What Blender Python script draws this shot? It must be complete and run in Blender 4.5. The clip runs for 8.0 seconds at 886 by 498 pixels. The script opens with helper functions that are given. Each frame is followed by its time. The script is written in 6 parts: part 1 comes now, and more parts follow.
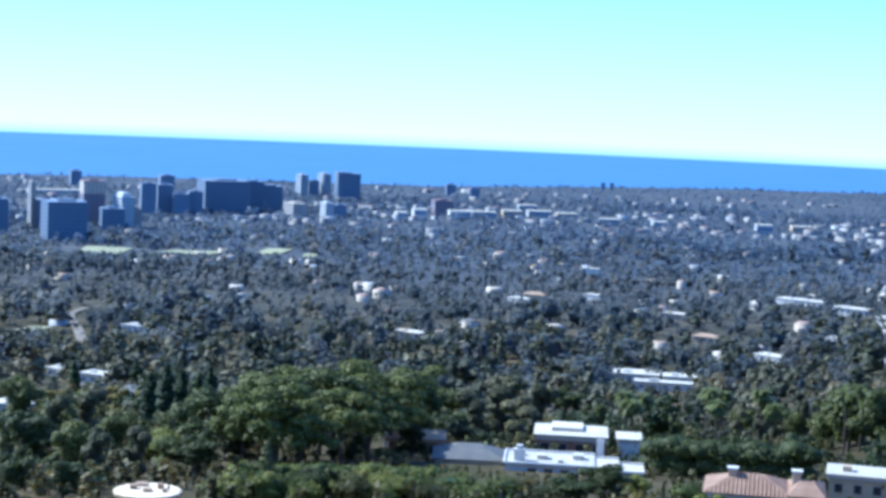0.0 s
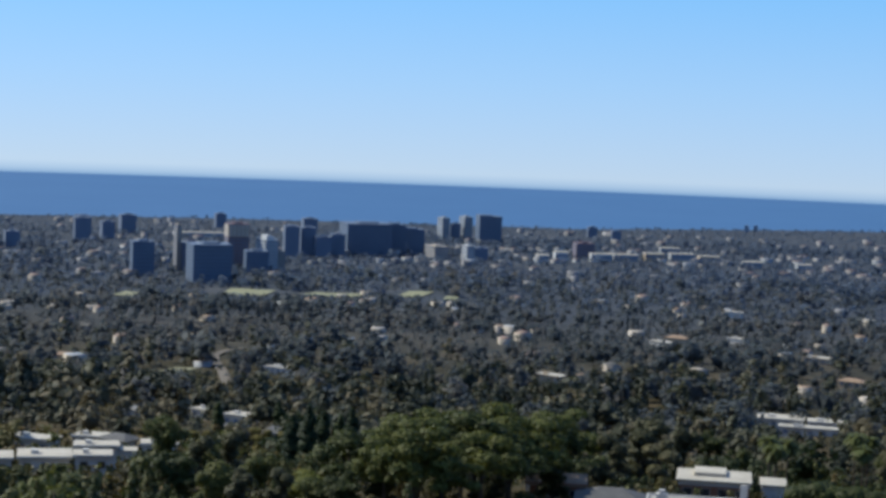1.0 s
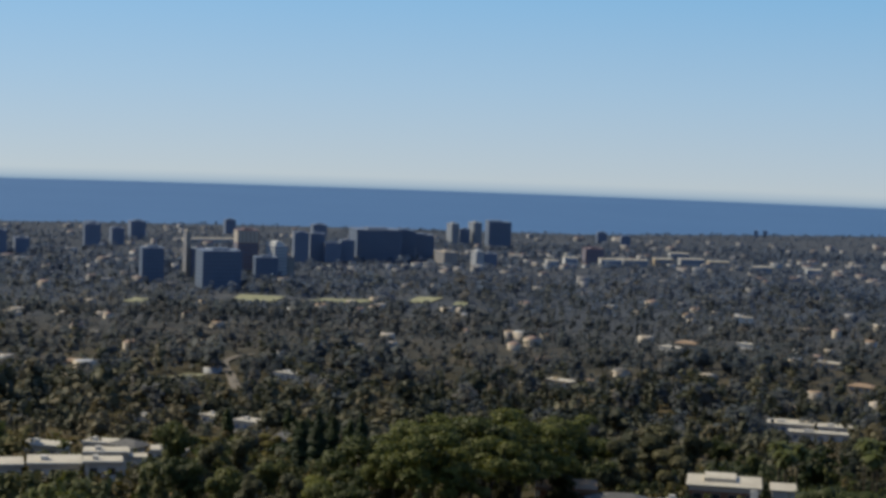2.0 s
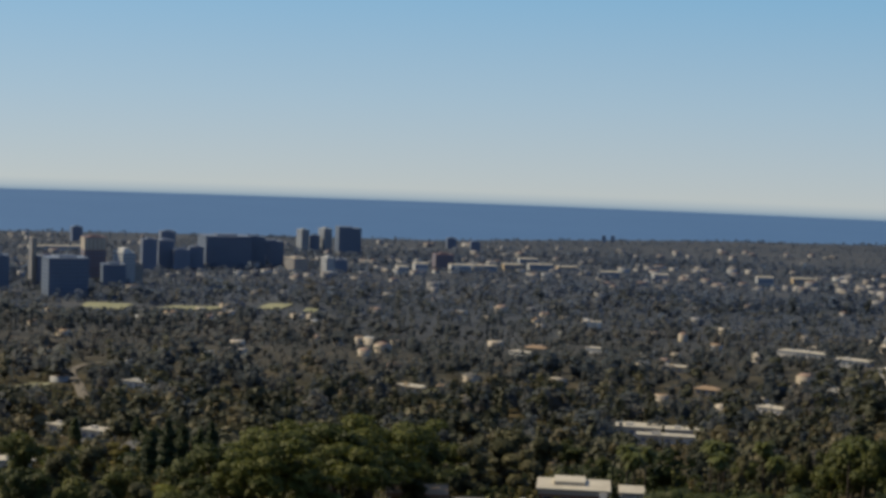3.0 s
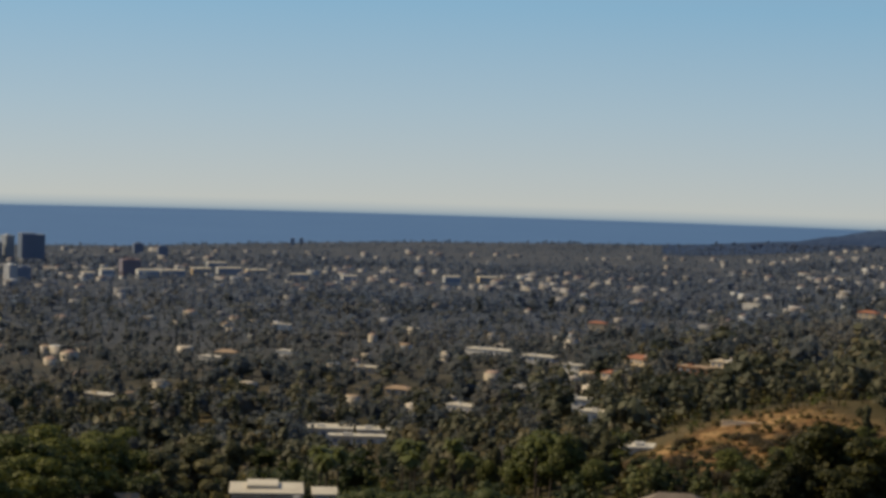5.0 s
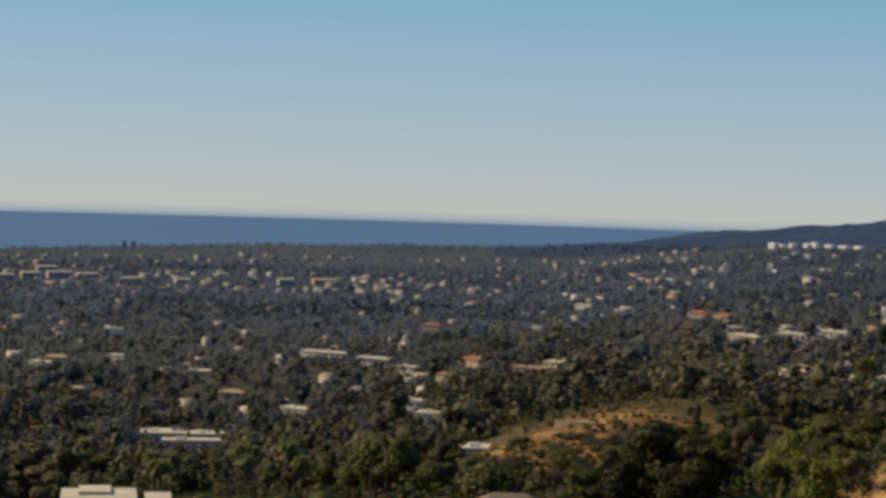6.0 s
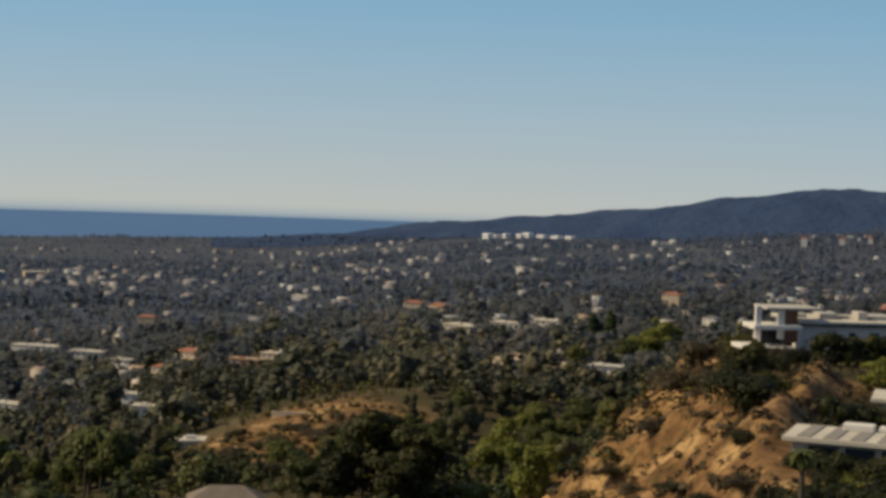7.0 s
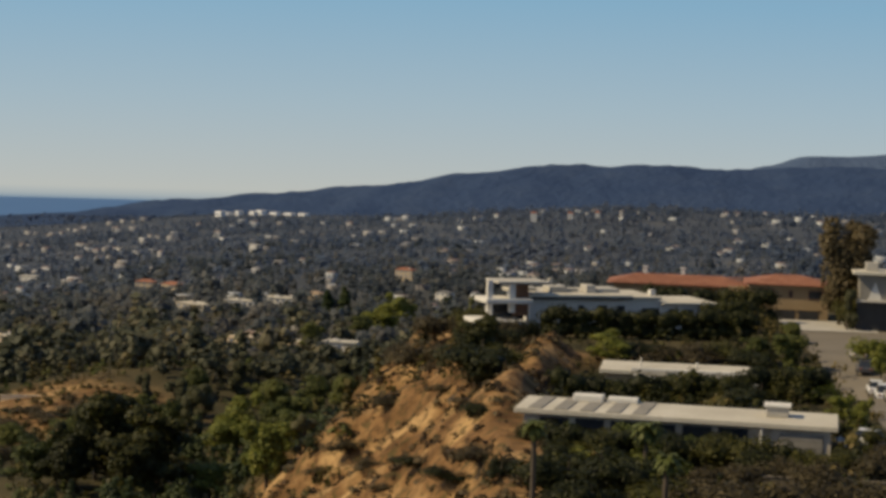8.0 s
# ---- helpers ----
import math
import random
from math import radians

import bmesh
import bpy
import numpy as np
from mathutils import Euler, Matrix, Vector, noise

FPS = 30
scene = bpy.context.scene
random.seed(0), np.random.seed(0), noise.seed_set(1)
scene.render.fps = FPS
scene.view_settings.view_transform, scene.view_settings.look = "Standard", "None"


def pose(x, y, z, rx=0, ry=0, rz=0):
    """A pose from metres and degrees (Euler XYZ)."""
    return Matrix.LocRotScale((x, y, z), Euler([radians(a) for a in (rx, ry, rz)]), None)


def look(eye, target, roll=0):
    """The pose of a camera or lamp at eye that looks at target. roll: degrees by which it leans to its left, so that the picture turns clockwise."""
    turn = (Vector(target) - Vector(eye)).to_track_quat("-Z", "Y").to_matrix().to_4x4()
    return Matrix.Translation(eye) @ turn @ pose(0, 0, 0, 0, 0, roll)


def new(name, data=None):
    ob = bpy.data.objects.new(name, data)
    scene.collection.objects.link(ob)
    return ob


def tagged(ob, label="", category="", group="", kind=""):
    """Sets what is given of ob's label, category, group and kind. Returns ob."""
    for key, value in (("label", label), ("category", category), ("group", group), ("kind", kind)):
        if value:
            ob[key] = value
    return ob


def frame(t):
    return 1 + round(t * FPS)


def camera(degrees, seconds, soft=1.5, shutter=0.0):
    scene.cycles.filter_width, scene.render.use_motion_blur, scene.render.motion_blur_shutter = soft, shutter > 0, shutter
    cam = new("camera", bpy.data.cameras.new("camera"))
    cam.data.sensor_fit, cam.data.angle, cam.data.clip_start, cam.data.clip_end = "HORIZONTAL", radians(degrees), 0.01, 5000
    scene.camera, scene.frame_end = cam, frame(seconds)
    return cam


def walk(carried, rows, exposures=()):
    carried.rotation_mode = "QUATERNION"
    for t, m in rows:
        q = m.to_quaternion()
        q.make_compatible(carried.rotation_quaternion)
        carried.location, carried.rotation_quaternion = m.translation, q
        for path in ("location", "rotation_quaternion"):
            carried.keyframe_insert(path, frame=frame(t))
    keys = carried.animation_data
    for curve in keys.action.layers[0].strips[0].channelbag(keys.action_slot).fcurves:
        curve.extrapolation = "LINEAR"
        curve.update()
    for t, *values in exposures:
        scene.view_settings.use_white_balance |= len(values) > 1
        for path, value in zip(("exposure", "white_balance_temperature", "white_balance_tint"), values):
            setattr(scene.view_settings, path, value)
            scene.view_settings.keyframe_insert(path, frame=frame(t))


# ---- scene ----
cam = camera(26.0, 8.0, soft=3.5)
# seconds, heading, tilt and lean in degrees; the eye stays on its terrace
PATH = [
    (0.0, 2.72, -5.50, 2.44),
    (0.5, 4.87, -4.69, 2.29),
    (1.0, 7.00, -4.39, 2.16),
    (1.2, 7.84, -4.37, 2.01),
    (2.5, 5.67, -4.08, 2.06),
    (3.0, 2.81, -3.89, 2.11),
    (3.5, 0.00, -3.74, 2.09),
    (4.0, -2.53, -3.64, 1.99),
    (5.5, -8.57, -3.41, 1.69),
    (6.0, -11.42, -3.29, 1.78),
    (6.5, -15.54, -3.24, 1.97),
    (7.0, -19.88, -3.28, 2.10),
    (7.5, -23.91, -3.46, 2.15),
    (8.0, -27.86, -3.69, 1.96),
]
walk(cam, [(t, pose(0, 0, 214, 90 + tilt, 0, turn) @ pose(0, 0, 0, 0, 0, lean)) for t, turn, tilt, lean in PATH],
     exposures=[(0.0, 1.4, 4250, 4), (0.5, 0.60, 4650, 5), (1.0, 0.3, 5150, 4), (2.5, 0.0, 6150, 4), (5.5, 0.0, 6850, 5), (8.0, -0.04, 6880, 5)])

# ---- sky, sun ----
SUN_AZ, SUN_EL = -72.0, 41.0
world = bpy.data.worlds.new("sky")
scene.world = world
world.use_nodes = True
sky = world.node_tree.nodes.new("ShaderNodeTexSky")
sky.sky_type, sky.sun_disc = "NISHITA", False
sky.sun_elevation, sky.sun_rotation = radians(SUN_EL), radians(SUN_AZ)
sky.altitude, sky.air_density, sky.dust_density, sky.ozone_density = 200, 1.0, 1.2, 2.2
# the sea's edge lies below the level of the eye, so the sky begins lower too
place, lower = world.node_tree.nodes.new("ShaderNodeTexCoord"), world.node_tree.nodes.new("ShaderNodeMapping")
lower.inputs["Location"].default_value, lower.inputs["Scale"].default_value = (0, 0, 0.155), (1, 1, 1.9)
world.node_tree.links.new(place.outputs["Generated"], lower.inputs["Vector"])
world.node_tree.links.new(lower.outputs[0], sky.inputs["Vector"])
ground_light = world.node_tree.nodes["Background"]
ground_light.inputs["Strength"].default_value = 0.128
# marine haze: blue-grey where sky and sea meet, pale grey over it, thinning upwards
WN, WL = world.node_tree.nodes, world.node_tree.links.new
level, height = WN.new("ShaderNodeSeparateXYZ"), WN.new("ShaderNodeMapRange")
height.inputs["From Min"].default_value, height.inputs["From Max"].default_value = -0.05, 0.15
WL(place.outputs["Generated"], level.inputs[0])
WL(level.outputs["Z"], height.inputs["Value"])


def sky_ramp(stops):
    r = WN.new("ShaderNodeValToRGB")
    e = r.color_ramp.elements
    while len(e) < len(stops):
        e.new(0.5)
    for el, (p, c) in zip(e, stops):
        el.position, el.color = p, (*c, 1)
    WL(height.outputs[0], r.inputs[0])
    return r.outputs[0]


haze = sky_ramp([(0.030, (0.26, 0.38, 0.56)), (0.044, (0.58, 0.64, 0.72)), (0.064, (0.79, 0.79, 0.79)), (0.3, (0.6, 0.765, 0.91)), (0.58, (0.38, 0.7, 1.0))])
thick = sky_ramp([(0.030, (0.9, 0.9, 0.9)), (0.062, (0.85, 0.85, 0.85)), (0.58, (0.75, 0.75, 0.75)), (1.0, (0, 0, 0))])
bright, veil = WN.new("ShaderNodeVectorMath"), WN.new("ShaderNodeMix")
bright.operation, veil.data_type = "SCALE", "RGBA"
bright.inputs["Scale"].default_value = 5.0
WL(haze, bright.inputs[0])
WL(thick, veil.inputs["Factor"])
WL(sky.outputs[0], veil.inputs[6])
WL(bright.outputs[0], veil.inputs[7])
WL(veil.outputs[2], ground_light.inputs["Color"])
sun = new("sun", bpy.data.lights.new("sun", "SUN"))
sun.data.energy, sun.data.angle, sun.data.color = 4.35, radians(0.6), (1.0, 0.81, 0.55)
sun.matrix_world = look((0, 0, 600), (600 * -math.sin(radians(SUN_AZ)) * math.cos(radians(SUN_EL)),
                                      600 * -math.cos(radians(SUN_AZ)) * math.cos(radians(SUN_EL)), 600 - 600 * math.sin(radians(SUN_EL))))


# ---- the lie of the land: heights in metres over the sea ----
EYE = 214.0
SEA_EDGE = 4900.0


def smooth(a, b, v):
    k = np.clip((v - a) / (b - a), 0, 1)
    return k * k * (3 - 2 * k)


R_GRID = np.arange(0, 5400, 10.0)


def profile(rs, zs):
    raw = np.interp(R_GRID, rs, zs)
    pad = np.pad(raw, 6, mode="edge")
    soft = np.convolve(pad, np.ones(13) / 13, "valid")
    return np.where(R_GRID < 90, raw, soft)


BASIN = profile([0, 6, 25, 60, 150, 250, 300, 450, 750, 1050, 1550, 2250, 2850, 3350, 3450, 5400],
                [212.2, 212.2, 203, 188, 168, 157, 151, 128, 96, 69, 46, 27, 16, 1.5, -6, -60])
HILLS = profile([0, 6, 25, 60, 150, 250, 300, 450, 600, 900, 1300, 2000, 2600, 3100, 3500, 4000, 5400],
                [212.2, 212.2, 203, 188, 172, 158, 154, 148, 134, 107, 94, 80, 72, 62, 36, -4, -20])


def wave(x, y, s):
    return np.sin(x / s + 1.3 * np.sin(y / s * 0.7)) * np.cos(y / s * 0.9 + 0.8 * np.sin(x / s * 1.1))


def ground_z(x, y):
    x, y = np.asarray(x, float), np.asarray(y, float)
    r, az = np.hypot(x, y), np.degrees(np.arctan2(x, y))
    coast = np.interp(az, [-60, -25, -3, 5, 14, 18, 22], [3150, 3220, 3350, 3660, 3880, 4350, 5300])
    far = np.where(r > 1550, 1550 + (r - 1550) * 1800 / (coast - 1550), r)
    right = smooth(6, 16, az) * (1 - smooth(120, 150, az))
    reach = smooth(14, 23, az)
    right = np.where(r > 900, right + (reach - right) * smooth(900, 1700, r), right)
    z = np.interp(far, R_GRID, BASIN) * (1 - right) + np.interp(r, R_GRID, HILLS) * right
    # the crest with houses, the ridge behind it and the range
    z = z + smooth(23, 34, az) * 36 * np.exp(-((r - 2600) / 420) ** 2)
    ridge = np.interp(az, [15, 18, 20.2, 22.9, 25.6, 27.5, 29.1, 30.5, 33, 36, 38.4, 41, 50, 70],
                      [-12, 6, 31, 48, 76, 92, 115, 136, 136, 140, 146, 150, 160, 160])
    ridge = ridge + 8 * wave(x, y, 150) * smooth(24, 28, az) + 5 * wave(x, y, 62) + 3 * wave(y, x, 25) + 1.5 * wave(x, y, 11)
    hump = np.clip(1 - np.abs(r - 4250) / 780, 0, 1)
    z = np.maximum(z, np.where(az > 15, (ridge + 40) * smooth(0, 1, hump) - 40, -99))
    back = np.interp(az, [33, 36, 38.4, 41, 60], [60, 112, 168, 188, 200]) + 9 * wave(x, y, 110) + 5 * wave(y, x, 38)
    z = np.maximum(z, np.where(az > 33, (back + 40) * smooth(0, 1, np.clip(1 - np.abs(r - 4760) / 420, 0, 1)) - 40, -99))
    # gentle unevenness away from the eye
    z = z + smooth(250, 700, r) * (1 - smooth(2200, 3000, r)) * (3.5 * wave(x, y, 95) + 1.8 * wave(y, x, 41))
    # the knoll with the dry slope
    z = z + 7 * np.exp(-(((x - 158) / 42) ** 2 + ((y - 428) / 40) ** 2))
    # the near spur: a level top with a steep bare flank
    edge = (x - (80 + 0.515 * (y - 138))) * 0.89 + 2.2 * wave(x, y, 9) + 1.0 * wave(y, x, 4)
    top = 186.2 - 1.5 * smooth(230, 300, y) - 150 * smooth(258, 440, y - 0.25 * (x - 150))
    flank = top + np.clip(edge, -70, 0) * 0.82 + (2.4 * np.clip(wave(x * 0.6, y, 5), -1, 0.6) + 1.3 * np.abs(wave(y, x, 2.6))) * smooth(0, -6, edge)
    along_brow = (x * 0.515 + y) / 1.125
    rill = np.abs(np.sin(along_brow / 3.1 + 1.6 * wave(x, y, 7))) + 0.45 * np.abs(np.sin(along_brow / 1.35 + 1.2 * wave(y, x, 3.5)))
    flank = flank - (1.25 * (1.2 - rill)) * smooth(-1, -7, edge)
    flank = np.where(y < 95, flank - (95 - y) * 0.35, flank)
    z = np.where(x > 20, np.maximum(z, flank), z)
    # the sandy crest that climbs to the upper house
    off, along = (x - 91) * 0.8 - (y - 158) * 0.6, (x - 91) * 0.6 + (y - 158) * 0.8
    z = z + (3.0 + 0.6 * wave(x, y, 4)) * np.exp(-((off + 1.2) / 2.6) ** 2) * smooth(-2, 12, along) * (1 - smooth(50, 60, along))
    # the terrace of the middle house
    z = z - 2.8 * smooth(-1, 6, edge) * np.exp(-(((y - 176) / 13) ** 4)) * np.exp(-(((x - 126) / 24) ** 4))
    return z


# ---- small tools ----
RNG = np.random.default_rng(7)


def mesh_of(name, verts, faces, tone=None, mats=(), mat_index=None):
    """A mesh from arrays: verts (n, 3), faces (m, 3) or (m, 4)."""
    verts, faces = np.asarray(verts, np.float32), np.asarray(faces, np.int32)
    me = bpy.data.meshes.new(name)
    k = faces.shape[1]
    me.vertices.add(len(verts))
    me.vertices.foreach_set("co", verts.ravel())
    me.loops.add(faces.size)
    me.loops.foreach_set("vertex_index", faces.ravel())
    me.polygons.add(len(faces))
    me.polygons.foreach_set("loop_start", np.arange(0, faces.size, k, dtype=np.int32))
    if tone is not None:
        me.attributes.new("tone", "FLOAT", "POINT").data.foreach_set("value", np.asarray(tone, np.float32))
    for m in mats:
        me.materials.append(m)
    if mat_index is not None:
        me.polygons.foreach_set("material_index", np.asarray(mat_index, np.int32))
    me.update(calc_edges=True)
    return me


class Soup:
    """Boxes and other small solids gathered into one mesh of quads and triangles."""

    def __init__(self):
        self.v, self.f = [], []

    def add(self, verts, faces):
        n = len(self.v)
        self.v += [tuple(p) for p in verts]
        self.f += [tuple(n + i for i in q) for q in faces]

    def box(self, x0, x1, y0, y1, z0, z1):
        self.add([(x0, y0, z0), (x1, y0, z0), (x1, y1, z0), (x0, y1, z0), (x0, y0, z1), (x1, y0, z1), (x1, y1, z1), (x0, y1, z1)],
                 [(3, 2, 1, 0), (4, 5, 6, 7), (0, 1, 5, 4), (1, 2, 6, 5), (2, 3, 7, 6), (3, 0, 4, 7)])
        return self

    def hip(self, x0, x1, y0, y1, z0, z1, ridge=0.35):
        """A hipped roof with eaves 0.15 thick."""
        ym, t = (y0 + y1) / 2, 0.15
        i = min((y1 - y0) / 2, (x1 - x0) * ridge)
        self.add([(x0, y0, z0), (x1, y0, z0), (x1, y1, z0), (x0, y1, z0), (x0, y0, z0 + t), (x1, y0, z0 + t), (x1, y1, z0 + t), (x0, y1, z0 + t),
                  (x0 + i, ym, z1), (x1 - i, ym, z1)],
                 [(3, 2, 1, 0), (0, 1, 5, 4), (1, 2, 6, 5), (2, 3, 7, 6), (3, 0, 4, 7), (4, 5, 9, 8), (6, 7, 8, 9), (5, 6, 9), (7, 4, 8)])
        return self

    def tube(self, points, radii, n=6):
        v, f = [], []
        for p, r in zip(points, radii):
            v += [(p[0] + r * math.cos(2 * math.pi * i / n), p[1] + r * math.sin(2 * math.pi * i / n), p[2]) for i in range(n)]
        for j in range(len(points) - 1):
            f += [(j * n + i, j * n + (i + 1) % n, (j + 1) * n + (i + 1) % n, (j + 1) * n + i) for i in range(n)]
        f += [tuple(range(n - 1, -1, -1)), tuple((len(points) - 1) * n + i for i in range(n))]
        self.add(v, f)
        return self

    def mesh(self, name, mat, bevel=0.0):
        me = bpy.data.meshes.new(name)
        me.from_pydata(self.v, [], self.f)
        if bevel:
            bm = bmesh.new()
            bm.from_mesh(me)
            bmesh.ops.bevel(bm, geom=bm.edges[:], offset=bevel, segments=1, affect="EDGES")
            bm.to_mesh(me)
            bm.free()
        me.materials.append(mat)
        return me


def part(name, mesh, parent, label=""):
    ob = new(name, mesh)
    ob.parent = parent
    if label:
        ob["label"] = label
    return ob


def thing(name, x, y, turn, label, category, group="", kind="", z=None, sink=0.0):
    ob = new(name)
    ob.empty_display_size = 0.5
    ob.matrix_world = pose(x, y, (float(ground_z(x, y)) if z is None else z) - sink, 0, 0, turn)
    return tagged(ob, label, category, group, kind)


def facing(x, y):
    """The turn of a thing whose front looks at the terrace."""
    return -math.degrees(math.atan2(x, y))


# ---- materials ----
def material(name, shades, rough=0.7, scale=1.0, fine=12.0, bump=0.2, metal=0.0, spec=0.3, tone=False, leaf=0.0, space="Object"):
    """Noise at two scales mixes the shades; tone lets each plant or house differ; leaf lets light pass."""
    m = bpy.data.materials.new(name)
    m.use_nodes = True
    nt = m.node_tree
    n, link = nt.nodes, nt.links.new
    b = n["Principled BSDF"]
    b.inputs["Roughness"].default_value, b.inputs["Metallic"].default_value = rough, metal
    b.inputs["Specular IOR Level"].default_value = spec
    co = n.new("ShaderNodeTexCoord")
    big, small = n.new("ShaderNodeTexNoise"), n.new("ShaderNodeTexNoise")
    big.inputs["Scale"].default_value, small.inputs["Scale"].default_value = scale, fine
    big.inputs["Detail"].default_value = small.inputs["Detail"].default_value = 4
    link(co.outputs[space], big.inputs["Vector"])
    link(co.outputs[space], small.inputs["Vector"])
    mix = n.new("ShaderNodeMath")
    mix.operation = "MULTIPLY_ADD"
    mix.inputs[1].default_value = 0.35
    link(small.outputs[0], mix.inputs[0])
    last = n.new("ShaderNodeMath")
    last.operation = "MULTIPLY_ADD"
    last.inputs[1].default_value = 0.65 if not tone else 0.25
    link(big.outputs[0], last.inputs[0])
    link(mix.outputs[0], last.inputs[2])
    mix.inputs[2].default_value = 0.0
    if tone:
        at = n.new("ShaderNodeAttribute")
        at.attribute_name = "tone"
        plus = n.new("ShaderNodeMath")
        plus.operation = "MULTIPLY_ADD"
        plus.inputs[1].default_value = 0.55
        plus.inputs[2].default_value = -0.08
        link(at.outputs["Fac"], plus.inputs[0])
        link(plus.outputs[0], mix.inputs[2])
    ramp = n.new("ShaderNodeValToRGB")
    e = ramp.color_ramp.elements
    k = len(shades)
    while len(e) < k:
        e.new(0.5)
    for i in range(k):
        e[i].color = (*shades[i], 1)
        e[i].position = 0.3 + 0.42 * i / max(1, k - 1)
    link(last.outputs[0], ramp.inputs[0])
    link(ramp.outputs[0], b.inputs["Base Color"])
    if bump:
        bp = n.new("ShaderNodeBump")
        bp.inputs["Strength"].default_value = bump
        bp.inputs["Distance"].default_value = 0.6 / fine
        link(small.outputs[0], bp.inputs["Height"])
        link(bp.outputs[0], b.inputs["Normal"])
    if leaf:
        tr, mx = n.new("ShaderNodeBsdfTranslucent"), n.new("ShaderNodeMixShader")
        link(ramp.outputs[0], tr.inputs["Color"])
        mx.inputs[0].default_value = leaf
        link(b.outputs[0], mx.inputs[1])
        link(tr.outputs[0], mx.inputs[2])
        link(mx.outputs[0], n["Material Output"].inputs["Surface"])
    return m


LEAF = dict(rough=0.6, scale=0.25, fine=2.0, bump=0.0, tone=True, leaf=0.3, spec=0.25)
# extra translucency flattens the shading of far leaves, as haze would
FAR_LEAF = dict(LEAF, leaf=0.6)
M_PINE = material("pine_needles", [(0.03, 0.042, 0.01), (0.08, 0.093, 0.02), (0.155, 0.16, 0.034)], **LEAF)
M_BROAD = material("broad_leaves", [(0.034, 0.045, 0.012), (0.078, 0.09, 0.02), (0.14, 0.142, 0.034)], **LEAF)
M_LIGHT = material("bright_leaves", [(0.05, 0.066, 0.01), (0.125, 0.14, 0.022), (0.23, 0.22, 0.04)], **LEAF)
M_YELLOW = material("yellow_leaves", [(0.11, 0.1, 0.02), (0.2, 0.17, 0.04), (0.28, 0.2, 0.05)], **LEAF)
M_EUC = material("gum_leaves", [(0.055, 0.058, 0.028), (0.115, 0.112, 0.052), (0.19, 0.17, 0.085)], **LEAF)
M_CYP = material("cypress_leaves", [(0.02, 0.036, 0.014), (0.045, 0.066, 0.022), (0.08, 0.095, 0.03)], **LEAF)
M_DRY = material("dry_brush", [(0.034, 0.028, 0.013), (0.072, 0.056, 0.025), (0.13, 0.098, 0.048)], **LEAF)
M_PALM = material("palm_fronds", [(0.055, 0.07, 0.02), (0.105, 0.12, 0.032), (0.19, 0.18, 0.07)], **LEAF)
M_WOODS = material("woods_leaves", [(0.03, 0.042, 0.014), (0.068, 0.082, 0.026), (0.118, 0.122, 0.036), (0.18, 0.155, 0.055)], **LEAF)
# the next two leaf colours are shifted to blue-grey to imitate haze
M_PLAIN = material("haze_tinted_leaves", [(0.072, 0.088, 0.1), (0.108, 0.123, 0.129), (0.137, 0.145, 0.145), (0.185, 0.174, 0.155)], **FAR_LEAF)
M_FARWOODS = material("hazy_far_leaves", [(0.11, 0.145, 0.205), (0.125, 0.158, 0.216), (0.135, 0.165, 0.22), (0.16, 0.178, 0.22)], **FAR_LEAF)
# slightly greyed against the near woods, a first trace of painted haze
M_MID = material("hillside_leaves", [(0.035, 0.041, 0.025), (0.068, 0.073, 0.043), (0.103, 0.101, 0.06), (0.155, 0.132, 0.075)], **LEAF)
M_BRUSH = material("scrub_leaves", [(0.028, 0.028, 0.007), (0.064, 0.058, 0.014), (0.115, 0.092, 0.027), (0.18, 0.13, 0.045)], **LEAF)
M_TUFT = material("dry_tufts", [(0.045, 0.028, 0.014), (0.085, 0.06, 0.028), (0.13, 0.1, 0.05)], **LEAF)
M_DEEP = material("deep_green_leaves", [(0.014, 0.017, 0.003), (0.034, 0.036, 0.006), (0.09, 0.082, 0.014)], **LEAF)
M_BARK = material("bark", [(0.05, 0.04, 0.03), (0.1, 0.08, 0.06)], rough=0.9, scale=1.0, fine=8, bump=0.5)
M_WHITE = material("white_stucco", [(0.54, 0.52, 0.47), (0.68, 0.65, 0.6)], rough=0.85, scale=0.3, fine=6, bump=0.1)
M_ROOFW = material("white_roofing", [(0.4, 0.36, 0.29), (0.49, 0.45, 0.37), (0.57, 0.53, 0.45)], rough=0.8, scale=0.25, fine=3, bump=0.1)
M_CREAM = material("cream_stucco", [(0.4, 0.31, 0.2), (0.5, 0.41, 0.29)], rough=0.85, scale=0.3, fine=6, bump=0.1)
M_GREYW = material("grey_stucco", [(0.38, 0.33, 0.265), (0.47, 0.42, 0.345)], rough=0.85, scale=0.3, fine=6, bump=0.1)
M_BROWNW = material("brown_stucco", [(0.2, 0.1, 0.06), (0.3, 0.16, 0.1)], rough=0.85, scale=0.3, fine=6, bump=0.1)
M_TILE = material("clay_tiles", [(0.19, 0.08, 0.048), (0.27, 0.115, 0.068), (0.33, 0.165, 0.105)], rough=0.8, scale=0.6, fine=7, bump=0.5)
M_SHINGLE = material("grey_shingles", [(0.1, 0.1, 0.1), (0.17, 0.165, 0.16)], rough=0.9, scale=0.5, fine=6, bump=0.4)
M_BROWNR = material("brown_roofing", [(0.26, 0.18, 0.12), (0.38, 0.28, 0.19)], rough=0.85, scale=0.5, fine=6, bump=0.3)
M_SHINGLEB = material("grey_brown_shingles", [(0.13, 0.105, 0.085), (0.21, 0.175, 0.145)], rough=0.9, scale=0.5, fine=6, bump=0.4)
